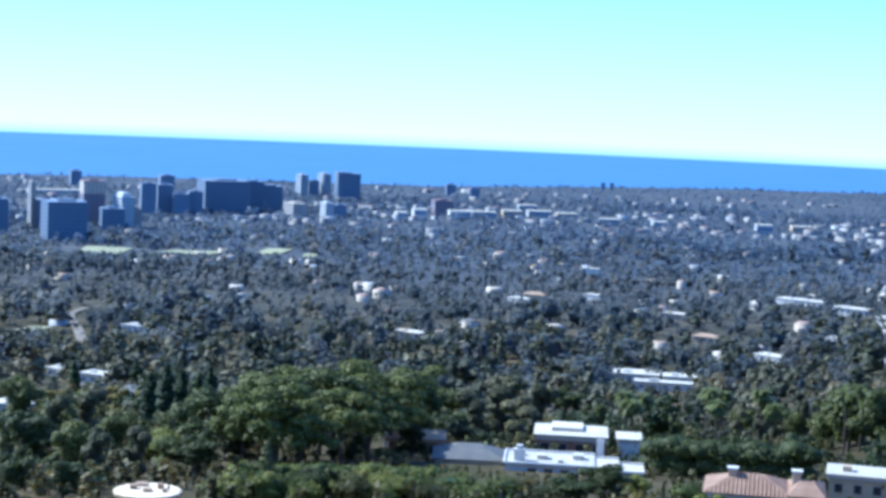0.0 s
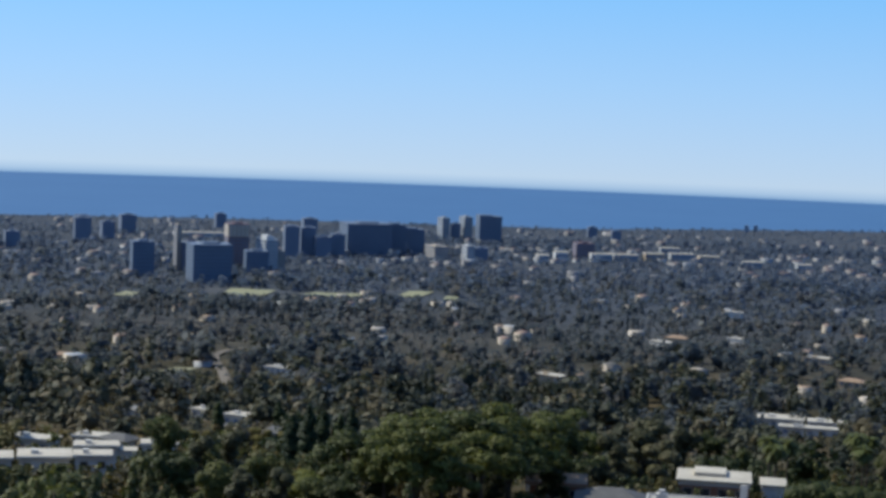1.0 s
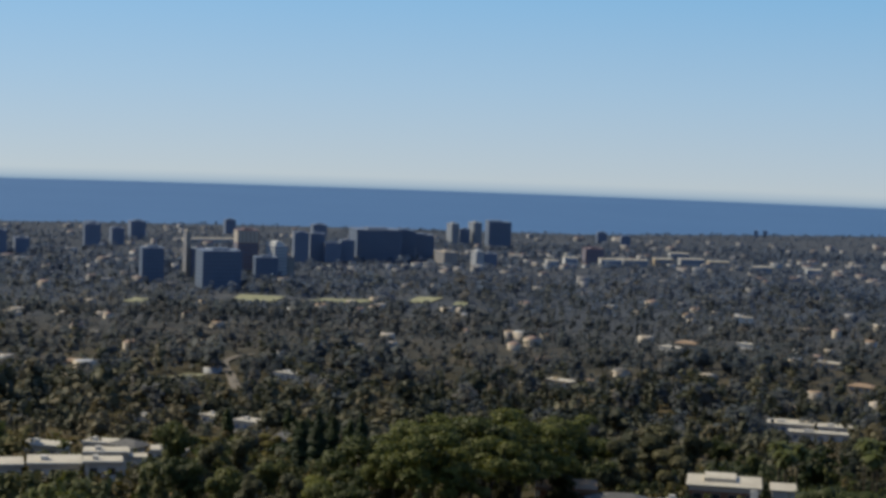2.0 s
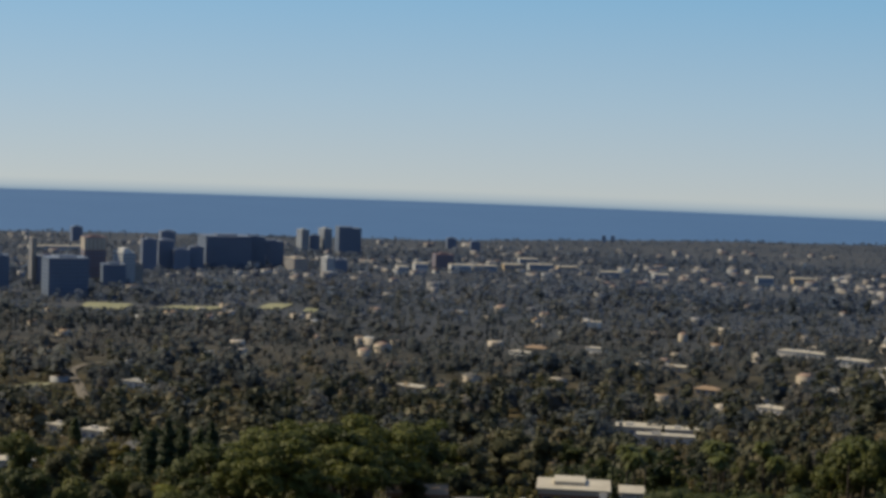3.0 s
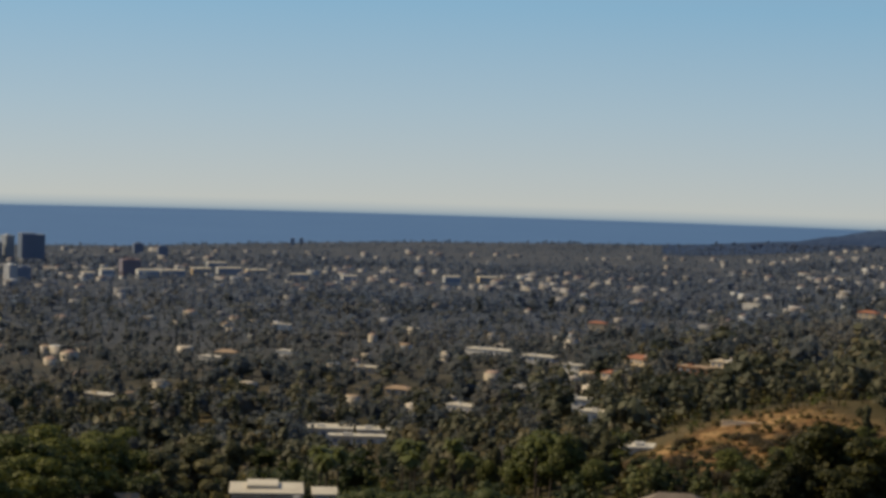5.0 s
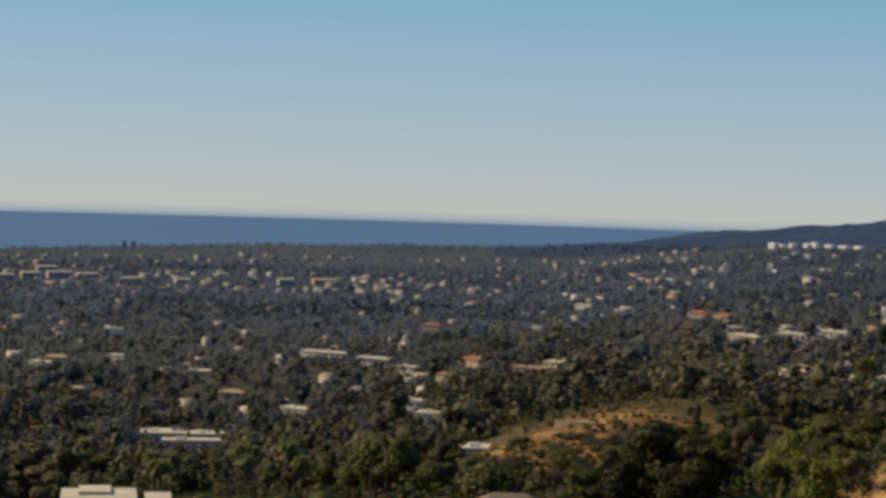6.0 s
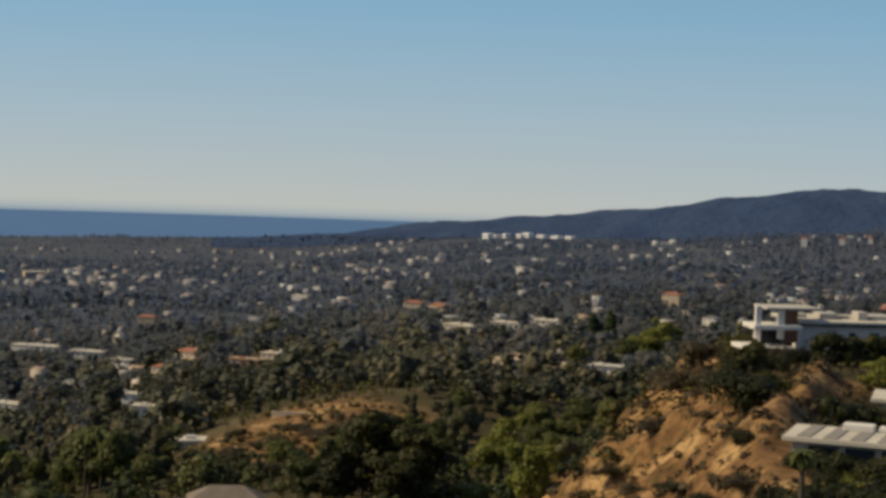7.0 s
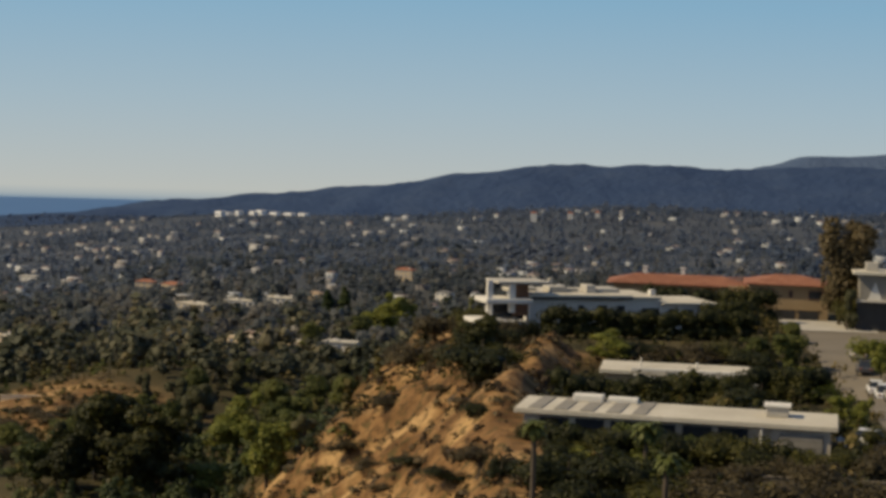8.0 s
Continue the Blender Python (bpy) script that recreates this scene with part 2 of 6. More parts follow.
M_GLASS = material("dark_window_glass", [(0.02, 0.024, 0.03), (0.035, 0.04, 0.05)], rough=0.12, scale=0.2, fine=2, bump=0.0, spec=0.5)
M_DARK = material("dark_metal", [(0.03, 0.03, 0.032), (0.05, 0.05, 0.05)], rough=0.5, scale=1, fine=9, bump=0.05)
M_OLDTILE = material("weathered_clay_tiles", [(0.17, 0.1, 0.068), (0.24, 0.15, 0.1), (0.33, 0.24, 0.17)], rough=0.85, scale=0.5, fine=5, bump=0.5)
M_OCHRE = material("ochre_stucco", [(0.25, 0.18, 0.1), (0.34, 0.25, 0.15)], rough=0.85, scale=0.3, fine=6, bump=0.1)
M_ASPHALT = material("asphalt", [(0.14, 0.12, 0.092), (0.2, 0.172, 0.135)], rough=0.95, scale=0.15, fine=4, bump=0.2)
M_CONC = material("concrete", [(0.34, 0.32, 0.28), (0.48, 0.45, 0.4)], rough=0.9, scale=0.2, fine=3, bump=0.2)
M_FAIRWAY = material("fairway_grass", [(0.2, 0.21, 0.12), (0.3, 0.29, 0.18)], rough=0.9, scale=0.02, fine=0.4, bump=0.1)
# grey of the imitated roof shadows, also of garage door and glazing
M_STRIP = material("shadow_stripe_and_cladding_grey", [(0.2, 0.185, 0.16), (0.27, 0.25, 0.22)], rough=0.9, scale=0.4, fine=4, bump=0.1)
M_WALLB = material("brown_concrete", [(0.12, 0.1, 0.075), (0.19, 0.16, 0.125)], rough=0.95, scale=0.3, fine=3, bump=0.3)
M_BRIGHT = material("white_travertine", [(0.76, 0.75, 0.72), (0.84, 0.83, 0.8)], rough=0.8, scale=0.1, fine=1, bump=0.05)
# brighter copy of the cream stucco, with warm sunlight put into its colour
M_SUNNY = material("sunlit_cream_stucco", [(0.55, 0.44, 0.3), (0.66, 0.55, 0.4)], rough=0.85, scale=0.3, fine=5, bump=0.1)
M_POOL = material("pool_water", [(0.05, 0.25, 0.25), (0.08, 0.32, 0.3)], rough=0.1, scale=0.3, fine=3, bump=0.1)


def land_material():
    """Dry earth, scrub and leaf litter; the bare flank and knoll are ochre, the far plain is tinted for haze."""
    m = bpy.data.materials.new("dry_hillside")
    m.use_nodes = True
    nt = m.node_tree
    n, link = nt.nodes, nt.links.new
    b = n["Principled BSDF"]
    b.inputs["Roughness"].default_value, b.inputs["Specular IOR Level"].default_value = 0.95, 0.1
    co = n.new("ShaderNodeTexCoord")

    def noise_at(scale, detail=6):
        t = n.new("ShaderNodeTexNoise")
        t.inputs["Scale"].default_value, t.inputs["Detail"].default_value = scale, detail
        link(co.outputs["Object"], t.inputs["Vector"])
        return t.outputs[0]

    def ramp(src, stops):
        r = n.new("ShaderNodeValToRGB")
        e = r.color_ramp.elements
        while len(e) < len(stops):
            e.new(0.5)
        for el, (p, c) in zip(e, stops):
            el.position, el.color = p, (*c, 1)
        link(src, r.inputs[0])
        return r.outputs[0]

    def blend(fac, a, c):
        x = n.new("ShaderNodeMix")
        x.data_type = "RGBA"
        link(fac, x.inputs["Factor"])
        link(a, x.inputs[6])
        link(c, x.inputs[7])
        return x.outputs[2]
    scrub = ramp(noise_at(0.03), [(0.35, (0.04, 0.036, 0.018)), (0.55, (0.07, 0.058, 0.03)), (0.7, (0.12, 0.09, 0.05))])
    earth = ramp(noise_at(0.16, 9), [(0.32, (0.078, 0.041, 0.018)), (0.5, (0.196, 0.11, 0.048)), (0.66, (0.39, 0.25, 0.115))])
    tufts = ramp(noise_at(0.9, 3), [(0.5, (0, 0, 0)), (0.62, (0.75, 0.75, 0.75))])
    tuft_col = ramp(noise_at(0.3), [(0.4, (0.06, 0.032, 0.016)), (0.6, (0.06, 0.055, 0.022))])
    earth = blend(tufts, earth, tuft_col)
    # blue-grey ground tint that imitates haze over the far plain
    hazed_ground = ramp(noise_at(0.012), [(0.35, (0.05, 0.06, 0.078)), (0.55, (0.066, 0.075, 0.092)), (0.7, (0.095, 0.098, 0.105))])
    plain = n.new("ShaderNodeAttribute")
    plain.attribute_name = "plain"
    scrub = blend(plain.outputs["Fac"], scrub, hazed_ground)
    bare = n.new("ShaderNodeAttribute")
    bare.attribute_name = "bare"
    link(blend(bare.outputs["Fac"], scrub, earth), b.inputs["Base Color"])
    bp = n.new("ShaderNodeBump")
    bp.inputs["Strength"].default_value, bp.inputs["Distance"].default_value = 0.8, 0.8
    link(noise_at(0.7, 8), bp.inputs["Height"])
    link(bp.outputs[0], b.inputs["Normal"])
    return m


M_LAND = land_material()
# the blue of distant haze is mixed into these slope and brush colours
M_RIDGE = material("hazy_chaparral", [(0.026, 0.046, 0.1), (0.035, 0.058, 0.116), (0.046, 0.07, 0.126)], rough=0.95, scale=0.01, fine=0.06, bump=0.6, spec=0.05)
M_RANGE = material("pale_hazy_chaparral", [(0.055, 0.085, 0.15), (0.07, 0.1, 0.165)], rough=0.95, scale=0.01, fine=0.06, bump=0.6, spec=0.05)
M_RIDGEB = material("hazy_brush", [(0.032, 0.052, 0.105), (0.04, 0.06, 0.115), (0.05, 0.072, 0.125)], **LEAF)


def sea_material():
    m = bpy.data.materials.new("sea_water")
    m.use_nodes = True
    n, link = m.node_tree.nodes, m.node_tree.links.new
    b = n["Principled BSDF"]
    co, t, r = n.new("ShaderNodeTexCoord"), n.new("ShaderNodeTexNoise"), n.new("ShaderNodeValToRGB")
    t.inputs["Scale"].default_value, t.inputs["Detail"].default_value = 0.004, 6
    link(co.outputs["Object"], t.inputs["Vector"])
    r.color_ramp.elements[0].color, r.color_ramp.elements[1].color = (0.07, 0.145, 0.295, 1), (0.086, 0.168, 0.325, 1)
    link(t.outputs[0], r.inputs[0])
    link(r.outputs[0], b.inputs["Base Color"])
    b.inputs["Roughness"].default_value, b.inputs["Specular IOR Level"].default_value = 0.6, 0.1
    bp = n.new("ShaderNodeBump")
    bp.inputs["Strength"].default_value, bp.inputs["Distance"].default_value = 0.3, 2.0
    link(t.outputs[0], bp.inputs["Height"])
    link(bp.outputs[0], b.inputs["Normal"])
    return m


M_SEA = sea_material()


# ---- ground and sea ----
def polar_sheet(name, azs, rs, z_of, mat, attrs=None):
    a, r = np.meshgrid(np.radians(azs), rs)
    x, y = r * np.sin(a), r * np.cos(a)
    z = z_of(x, y)
    rows, cols = x.shape
    i = np.arange(rows * cols).reshape(rows, cols)
    f = np.stack([i[:-1, :-1], i[:-1, 1:], i[1:, 1:], i[1:, :-1]], -1).reshape(-1, 4)[:, ::-1]
    me = mesh_of(name, np.stack([x, y, z], -1).reshape(-1, 3), f, mats=[mat])
    me.polygons.foreach_set("use_smooth", np.ones(len(f), bool))
    for k, fn in (attrs or {}).items():
        me.attributes.new(k, "FLOAT", "POINT").data.foreach_set("value", fn(x, y).ravel().astype(np.float32))
    return new(name, me)


def bareness(x, y):
    """Where the hillside is bare: the flank of the spur, the knoll, a bank in the west."""
    edge = (x - (80 + 0.515 * (y - 138))) * 0.89
    flank = smooth(-58, -44, edge + 6 * wave(x, y, 13)) * (1 - smooth(2, 7, edge + 2.5 * wave(y, x, 7))) * (x > 30) * (1 - smooth(238, 262, y))
    bank = np.exp(-(((x - 131) / 10) ** 4 + ((y - 196) / 5) ** 4)) * 0.8
    knoll = smooth(0.35, 0.75, np.exp(-(((x - 122) / 34) ** 2 + ((y - 398) / 40) ** 2)) + 0.85 * np.exp(-(((x - 102) / 15) ** 2 + ((y - 372) / 28) ** 2)) + 0.22 * wave(x, y, 14))
    west = smooth(0.3, 0.7, np.exp(-(((x + 92) / 14) ** 2 + ((y - 322) / 22) ** 2)))
    off, along = (x - 91) * 0.8 - (y - 158) * 0.6, (x - 91) * 0.6 + (y - 158) * 0.8
    crest = (1 - smooth(2.2, 4.2, np.abs(off + 1.2 + 1.2 * wave(x, y, 6)))) * smooth(-8, 0, along) * (1 - smooth(54, 62, along))
    return np.clip(flank + crest + bank + knoll + west, 0, 1)


AZ = np.concatenate([np.arange(-180, -40, 5.0), np.arange(-40, 17, 0.4), np.arange(17, 33, 0.2), np.arange(33, 55, 0.4), np.arange(55, 181, 5.0)])
RS = np.concatenate([np.linspace(0.01, 60, 18), np.arange(64, 130, 1.6), np.arange(130, 250, 0.8), np.arange(250, 330, 1.6), np.geomspace(332, 5200, 210)])
# the plain weight grows with distance and brings in the haze tint
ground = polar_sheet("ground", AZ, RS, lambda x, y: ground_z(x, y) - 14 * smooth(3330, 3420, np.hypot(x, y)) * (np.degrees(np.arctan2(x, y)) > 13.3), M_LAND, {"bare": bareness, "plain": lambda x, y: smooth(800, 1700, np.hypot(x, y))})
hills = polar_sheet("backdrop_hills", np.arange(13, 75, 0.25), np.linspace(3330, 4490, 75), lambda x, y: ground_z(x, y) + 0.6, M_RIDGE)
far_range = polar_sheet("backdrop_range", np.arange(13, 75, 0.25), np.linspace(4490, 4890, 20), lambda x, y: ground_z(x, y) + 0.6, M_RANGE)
tagged(far_range, "farthest mountain range tinted pale blue for haze", "hills", kind="structure")
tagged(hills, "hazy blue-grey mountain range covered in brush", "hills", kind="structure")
tagged(ground, "dry scrub hillsides with ochre bare earth falling to a plain", "ground", kind="structure")
sea = polar_sheet("sea", np.arange(-70, 75, 1.0), np.array([3000, 3400, 3800, 4200, 4600, SEA_EDGE]), lambda x, y: x * 0, M_SEA)
tagged(sea, "flat hazy blue ocean reaching the horizon", "sea", kind="structure")


OPEN_STRIPS = []


def ribbon(name, points, width, mat, label, category, lift=0.12, kind="structure", steps=10):
    """A strip of paving or grass draped over the ground along a smooth line."""
    pts = np.array(points, float)
    t = np.linspace(0, len(pts) - 1, steps * (len(pts) - 1) + 1)
    px, py = np.interp(t, range(len(pts)), pts[:, 0]), np.interp(t, range(len(pts)), pts[:, 1])
    k = np.ones(steps) / steps
    px, py = [np.convolve(np.pad(v, (steps // 2, steps - 1 - steps // 2), mode="edge"), k, "valid") for v in (px, py)]
    w = np.interp(t, range(len(pts)), width if np.ndim(width) else [width] * len(pts)) / 2
    dx, dy = np.gradient(px), np.gradient(py)
    ln = np.hypot(dx, dy) + 1e-9
    nx, ny = -dy / ln, dx / ln
    cols = np.linspace(-1, 1, 7)
    X, Y = px[:, None] + nx[:, None] * w[:, None] * cols, py[:, None] + ny[:, None] * w[:, None] * cols
    Z = ground_z(X, Y) + lift
    i = np.arange(X.size).reshape(X.shape)
    f = np.stack([i[:-1, :-1], i[:-1, 1:], i[1:, 1:], i[1:, :-1]], -1).reshape(-1, 4)
    ob = new(name, mesh_of(name, np.stack([X, Y, Z], -1).reshape(-1, 3), f[:, ::-1], mats=[mat]))
    OPEN_STRIPS.append((X[::4, 3], Y[::4, 3], Z[::4, 3], w[::4]))
    return tagged(ob, label, category, kind=kind)


ROAD = [(100, 106), (113, 121), (124.5, 136), (134, 150), (146, 167), (160, 188), (176, 208), (187, 220)]
ribbon("road", ROAD, [8, 8, 8, 8, 9, 12, 18, 14], M_ASPHALT, "grey asphalt cul-de-sac with a wide turning end", "road")
ribbon("driveway", [(178, 215), (182, 222), (187, 230)], [12, 13, 14], M_CONC, "pale concrete driveway before the garage doors", "driveway", lift=0.2)
ribbon("valley_road", [(-236, 1045), (-244, 1025), (-240, 985), (-232, 950), (-217, 905), (-204, 855), (-194, 820)], [2.5, 3.5, 4, 4.5, 5, 5, 4.5], M_ASPHALT, "pale winding road between the trees of the plain", "road", lift=0.8)
for pts, w in (([(-402, 1652), (-346, 1652)], 50), ([(-332, 1670), (-268, 1650)], 38), ([(-243, 1664), (-212, 1658)], 44), ([(-445, 1500), (-462, 1600)], 16), ([(-200, 1640), (-185, 1640)], 30)):
    ribbon("fairway", pts, w, M_FAIRWAY, "pale green golf fairway among trees", "lawn", lift=1.0)
ribbon("lawn", [(-243, 893), (-228, 893)], 30, M_FAIRWAY, "small green lawn between trees on the plain", "lawn", lift=0.8)


# ---- plants ----
def leaf_cloud(rng, blobs, count, leaf, up=0.35):
    """Small leaf clumps as bent triangles pairs on lumpy blobs (x, y, z, rx, rz)."""
    b = np.array(blobs, float)
    vol = b[:, 3] * b[:, 3] + b[:, 3] * b[:, 4]
    k = rng.choice(len(b), count, p=vol / vol.sum())
    d = rng.normal(size=(count, 3))
    d /= np.linalg.norm(d, axis=1)[:, None]
    d[:, 2] = np.abs(d[:, 2]) * np.where(rng.random(count) < 0.72, 1, -1)
    rad = rng.uniform(0.62, 1.06, count) ** 0.6
    c = b[k, :3] + d * rad[:, None] * np.stack([b[k, 3], b[k, 3], b[k, 4]], -1)
    nrm = d + rng.normal(size=(count, 3)) * 0.38 + np.array([0, 0, up])
    nrm /= np.linalg.norm(nrm, axis=1)[:, None]
    a = np.cross(nrm, rng.normal(size=(count, 3)))
    a /= np.linalg.norm(a, axis=1)[:, None]
    e = np.cross(nrm, a)
    s = leaf * rng.uniform(0.6, 1.4, count)[:, None]
    v = np.stack([c - a * s, c - e * s * 0.7, c + a * s, c + e * s * 0.8], 1)
    return v.reshape(-1, 3), np.arange(count * 4).reshape(-1, 4)


def ico(sub):
    bm = bmesh.new()
    bmesh.ops.create_icosphere(bm, subdivisions=sub, radius=1)
    v = np.array([p.co for p in bm.verts])
    f = np.array([[p.index for p in q.verts] for q in bm.faces])
    bm.free()
    return v, f


ICO1 = ico(1)


def blob_solid(rng, blobs, src, rough=0.22):
    vs, fs, n = [], [], 0
    for x, y, z, rx, rz in blobs:
        v = src[0] * (1 + rng.uniform(-rough, rough, (len(src[0]), 1)))
        vs.append(v * (rx, rx, rz) + (x, y, z))
        fs.append(src[1] + n)
        n += len(v)
    return np.concatenate(vs), np.concatenate(fs)


def broad_blobs(rng, h, w):
    out = [(0, 0, h * 0.5, w * 0.3, h * 0.34)]
    for i in range(rng.integers(11, 16)):
        a, q = rng.uniform(0, 6.28), rng.uniform(0.12, 0.4) * w
        out.append((q * math.cos(a), q * math.sin(a), h * (rng.uniform(0.22, 0.9) - 0.12 * q / w), w * rng.uniform(0.1, 0.2), h * rng.uniform(0.07, 0.14)))
    return out


def pine_blobs(rng, h, w):
    """Flat pads of needles on a dome, with gaps between them and bare limbs below."""
    out = []
    for i in range(rng.integers(21, 26)):
        a, q = i * 2.399 + rng.normal() * 0.3, math.sqrt(rng.uniform(0.0, 1.0)) * 0.48 * w
        top = 0.95 - 0.3 * (q / (0.48 * w)) ** 2
        out.append((q * math.cos(a), q * math.sin(a), h * (top - abs(rng.normal()) * 0.2), w * rng.uniform(0.1, 0.19), h * rng.uniform(0.05, 0.1)))
    return out


def gum_blobs(rng, h, w):
    out = []
    for i in range(rng.integers(10, 14)):
        a, q = rng.uniform(0, 6.28), rng.uniform(0.0, 0.36) * w
        out.append((q * math.cos(a), q * math.sin(a), h * rng.uniform(0.14, 0.94), w * rng.uniform(0.12, 0.22), h * rng.uniform(0.08, 0.14)))
    return out


def cypress_blobs(rng, h, w):
    return [(rng.normal() * w * 0.05, rng.normal() * w * 0.05, h * (0.1 + 0.84 * i / 7), w * 0.5 * (1 - (i / 7.6) ** 2) ** 0.6 * rng.uniform(0.8, 1.1), h * 0.1) for i in range(8)]


def shrub_blobs(rng, h, w):
    return [(rng.normal() * w * 0.2, rng.normal() * w * 0.2, h * rng.uniform(0.3, 0.6), w * rng.uniform(0.2, 0.34), h * rng.uniform(0.25, 0.42)) for i in range(6)]


KINDS = {"broad": (broad_blobs, M_BROAD), "pine": (pine_blobs, M_PINE), "gum": (gum_blobs, M_EUC), "cypress": (cypress_blobs, M_CYP),
         "shrub": (shrub_blobs, M_DRY), "bright": (broad_blobs, M_LIGHT), "yellow": (gum_blobs, M_YELLOW), "bush": (shrub_blobs, M_LIGHT), "dark_bush": (shrub_blobs, M_DEEP), "oak": (broad_blobs, M_DEEP), "dusty": (broad_blobs, M_DRY)}
LABELS = {"broad": ("dark green broadleaf tree with a dense lumpy crown", "tree"), "pine": ("tall stone pine with dark spreading tiers and bare limbs", "pine tree"),
          "gum": ("tall grey-green gum tree with a loose crown", "gum tree"), "cypress": ("slim dark green cypress standing upright", "cypress"),
          "shrub": ("dry brown shrub on the hillside", "shrub"), "bright": ("bright green leafy tree in the sun", "tree"),
          "yellow": ("tree with yellowing autumn leaves", "tree"), "bush": ("bright green garden bush", "bush"), "dark_bush": ("dark green bush on the slope", "bush"), "oak": ("deep green oak with a dense shaded crown", "oak tree"), "dusty": ("broad dusty brown-green tree behind the road", "tree")}


def trunk_mesh(rng, blobs, h, w, bare):
    s = Soup()
    top = h * 0.75
    lean = rng.normal(size=2) * w * 0.03
    s.tube([(0, 0, -0.6), (lean[0] * 0.4, lean[1] * 0.4, h * 0.25), (lean[0], lean[1], top * 0.65), (lean[0] * 1.2, lean[1] * 1.2, top)],
           [0.035 * h * 0.7, 0.022 * h, 0.015 * h, 0.006 * h], 7)
    for x, y, z, rx, rz in blobs[1:9]:
        z0 = h * bare * rng.uniform(0.8, 1.3)
        s.tube([(lean[0] * 0.6, lean[1] * 0.6, min(z0, z * 0.8)), (x * 0.5, y * 0.5, z * 0.5 + min(z0, z * 0.8) * 0.5 + 0.03 * h), (x, y, z)], [0.011 * h, 0.008 * h, 0.003 * h], 5)
    return s.mesh("trunk", M_BARK)


PROTO = {}


def plant_proto(kind, variant, count, leaf):
    """A unit plant (10 m high, 8 m wide, or slimmer), built once and copied."""
    key = (kind, variant)
    if key in PROTO:
        return PROTO[key]
    rng = np.random.default_rng(hash_of(kind) + variant)
    make, mat = KINDS[kind]
    h, w = 10.0, {"pine": 9.0, "gum": 6.0, "cypress": 2.4, "yellow": 6.0, "shrub": 12.0, "bush": 11.0, "dark_bush": 11.0}.get(kind, 8.5)
    blobs = make(rng, h, w)
    v, f = leaf_cloud(rng, blobs, count, leaf)
    sv, sf = blob_solid(rng, [(x, y, z, rx * 0.5, rz * 0.5) for x, y, z, rx, rz in blobs], ICO1, 0.3)
    f3 = np.concatenate([np.concatenate([f[:, :3], f[:, [0, 2, 3]]]), sf + len(v)])
    # inner cores are toned darker, which paints shade inside the crown
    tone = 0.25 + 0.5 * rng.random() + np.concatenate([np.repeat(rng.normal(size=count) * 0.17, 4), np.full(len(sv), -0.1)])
    v = np.concatenate([v, sv])
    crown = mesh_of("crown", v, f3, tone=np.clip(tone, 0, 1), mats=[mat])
    PROTO[key] = (crown, trunk_mesh(rng, blobs, h, w, 0.42 if kind == "pine" else 0.25))
    return PROTO[key]


def hash_of(word):
    return sum(ord(c) * (i + 3) for i, c in enumerate(word))


def plant(kind, x, y, h, wide=1.0, variant=None, z=None, group=""):
    variant = int(RNG.integers(0, 4)) if variant is None else variant
    small = kind in ("shrub", "bush", "dark_bush")
    crown, trunk = plant_proto(kind, variant, 1500 if small else 4000 if kind == "pine" else 3400, 0.29 if small else 0.2 if kind == "pine" else 0.24)
    label, category = LABELS[kind]
    ob = thing("shrub" if kind == "shrub" else "bush" if small else {"pine": "pine_tree", "gum": "gum_tree", "cypress": "cypress", "oak": "oak_tree"}.get(kind, "tree"), x, y, RNG.uniform(0, 360), label, category, group, z=z, sink=0.1)
    ob.scale = (h / 10 * wide, h / 10 * wide, h / 10)
    keep(x, y, 0.28 * h * wide)
    if h > 6:
        SIGHT.append((x, y, 0.3 * h * wide, ob.matrix_world.translation.z + 0.4 * h))
    part("crown", crown, ob)
    part("trunk", trunk, ob, "brown bark")
    return ob


FAN = {}


def palm(x, y, h, crown_r=2.2, z=None):
    """A fan palm: slim trunk, arched fronds."""
    if h not in FAN:
        s = Soup()
        s.tube([(0, 0, -0.6), (0.08, 0, h * 0.4), (0, 0.1, h)], [0.26, 0.19, 0.15], 8)
        tr = s.mesh("trunk", M_BARK)
        rng = np.random.default_rng(int(h * 10))
        vs, fs, n = [], [], 0
        for i in range(64):
            a, pitch = i * 2.399, rng.uniform(-0.9, 1.2)
            ln = crown_r * rng.uniform(0.8, 1.1)
            side = np.array([-math.sin(a), math.cos(a), 0])
            out = np.array([math.cos(a), math.sin(a), 0])
            p = [np.array([0, 0.1, h]) + out * ln * t * math.cos(pitch - t * 0.7) + np.array([0, 0, ln * t * math.sin(pitch - t * 0.9)]) for t in (0.1, 0.45, 0.75, 1.0)]
            for q, wd in zip(p, (0.03, 0.13 * crown_r, 0.15 * crown_r, 0.02)):
                vs += [q - side * wd, q + side * wd]
            fs += [(n + 2 * j, n + 2 * j + 1, n + 2 * j + 3, n + 2 * j + 2) for j in range(3)]
            n += 8
        fr = mesh_of("fronds", vs, fs, tone=np.full(len(vs), 0.5), mats=[M_PALM])
        FAN[h] = (tr, fr)
    ob = thing("palm_tree", x, y, RNG.uniform(0, 360), "slim fan palm with a ragged green head", "palm tree", z=z)
    part("trunk", FAN[h][0], ob, "grey-brown palm trunk")
    part("fronds", FAN[h][1], ob, "green and straw palm fronds")
    return ob


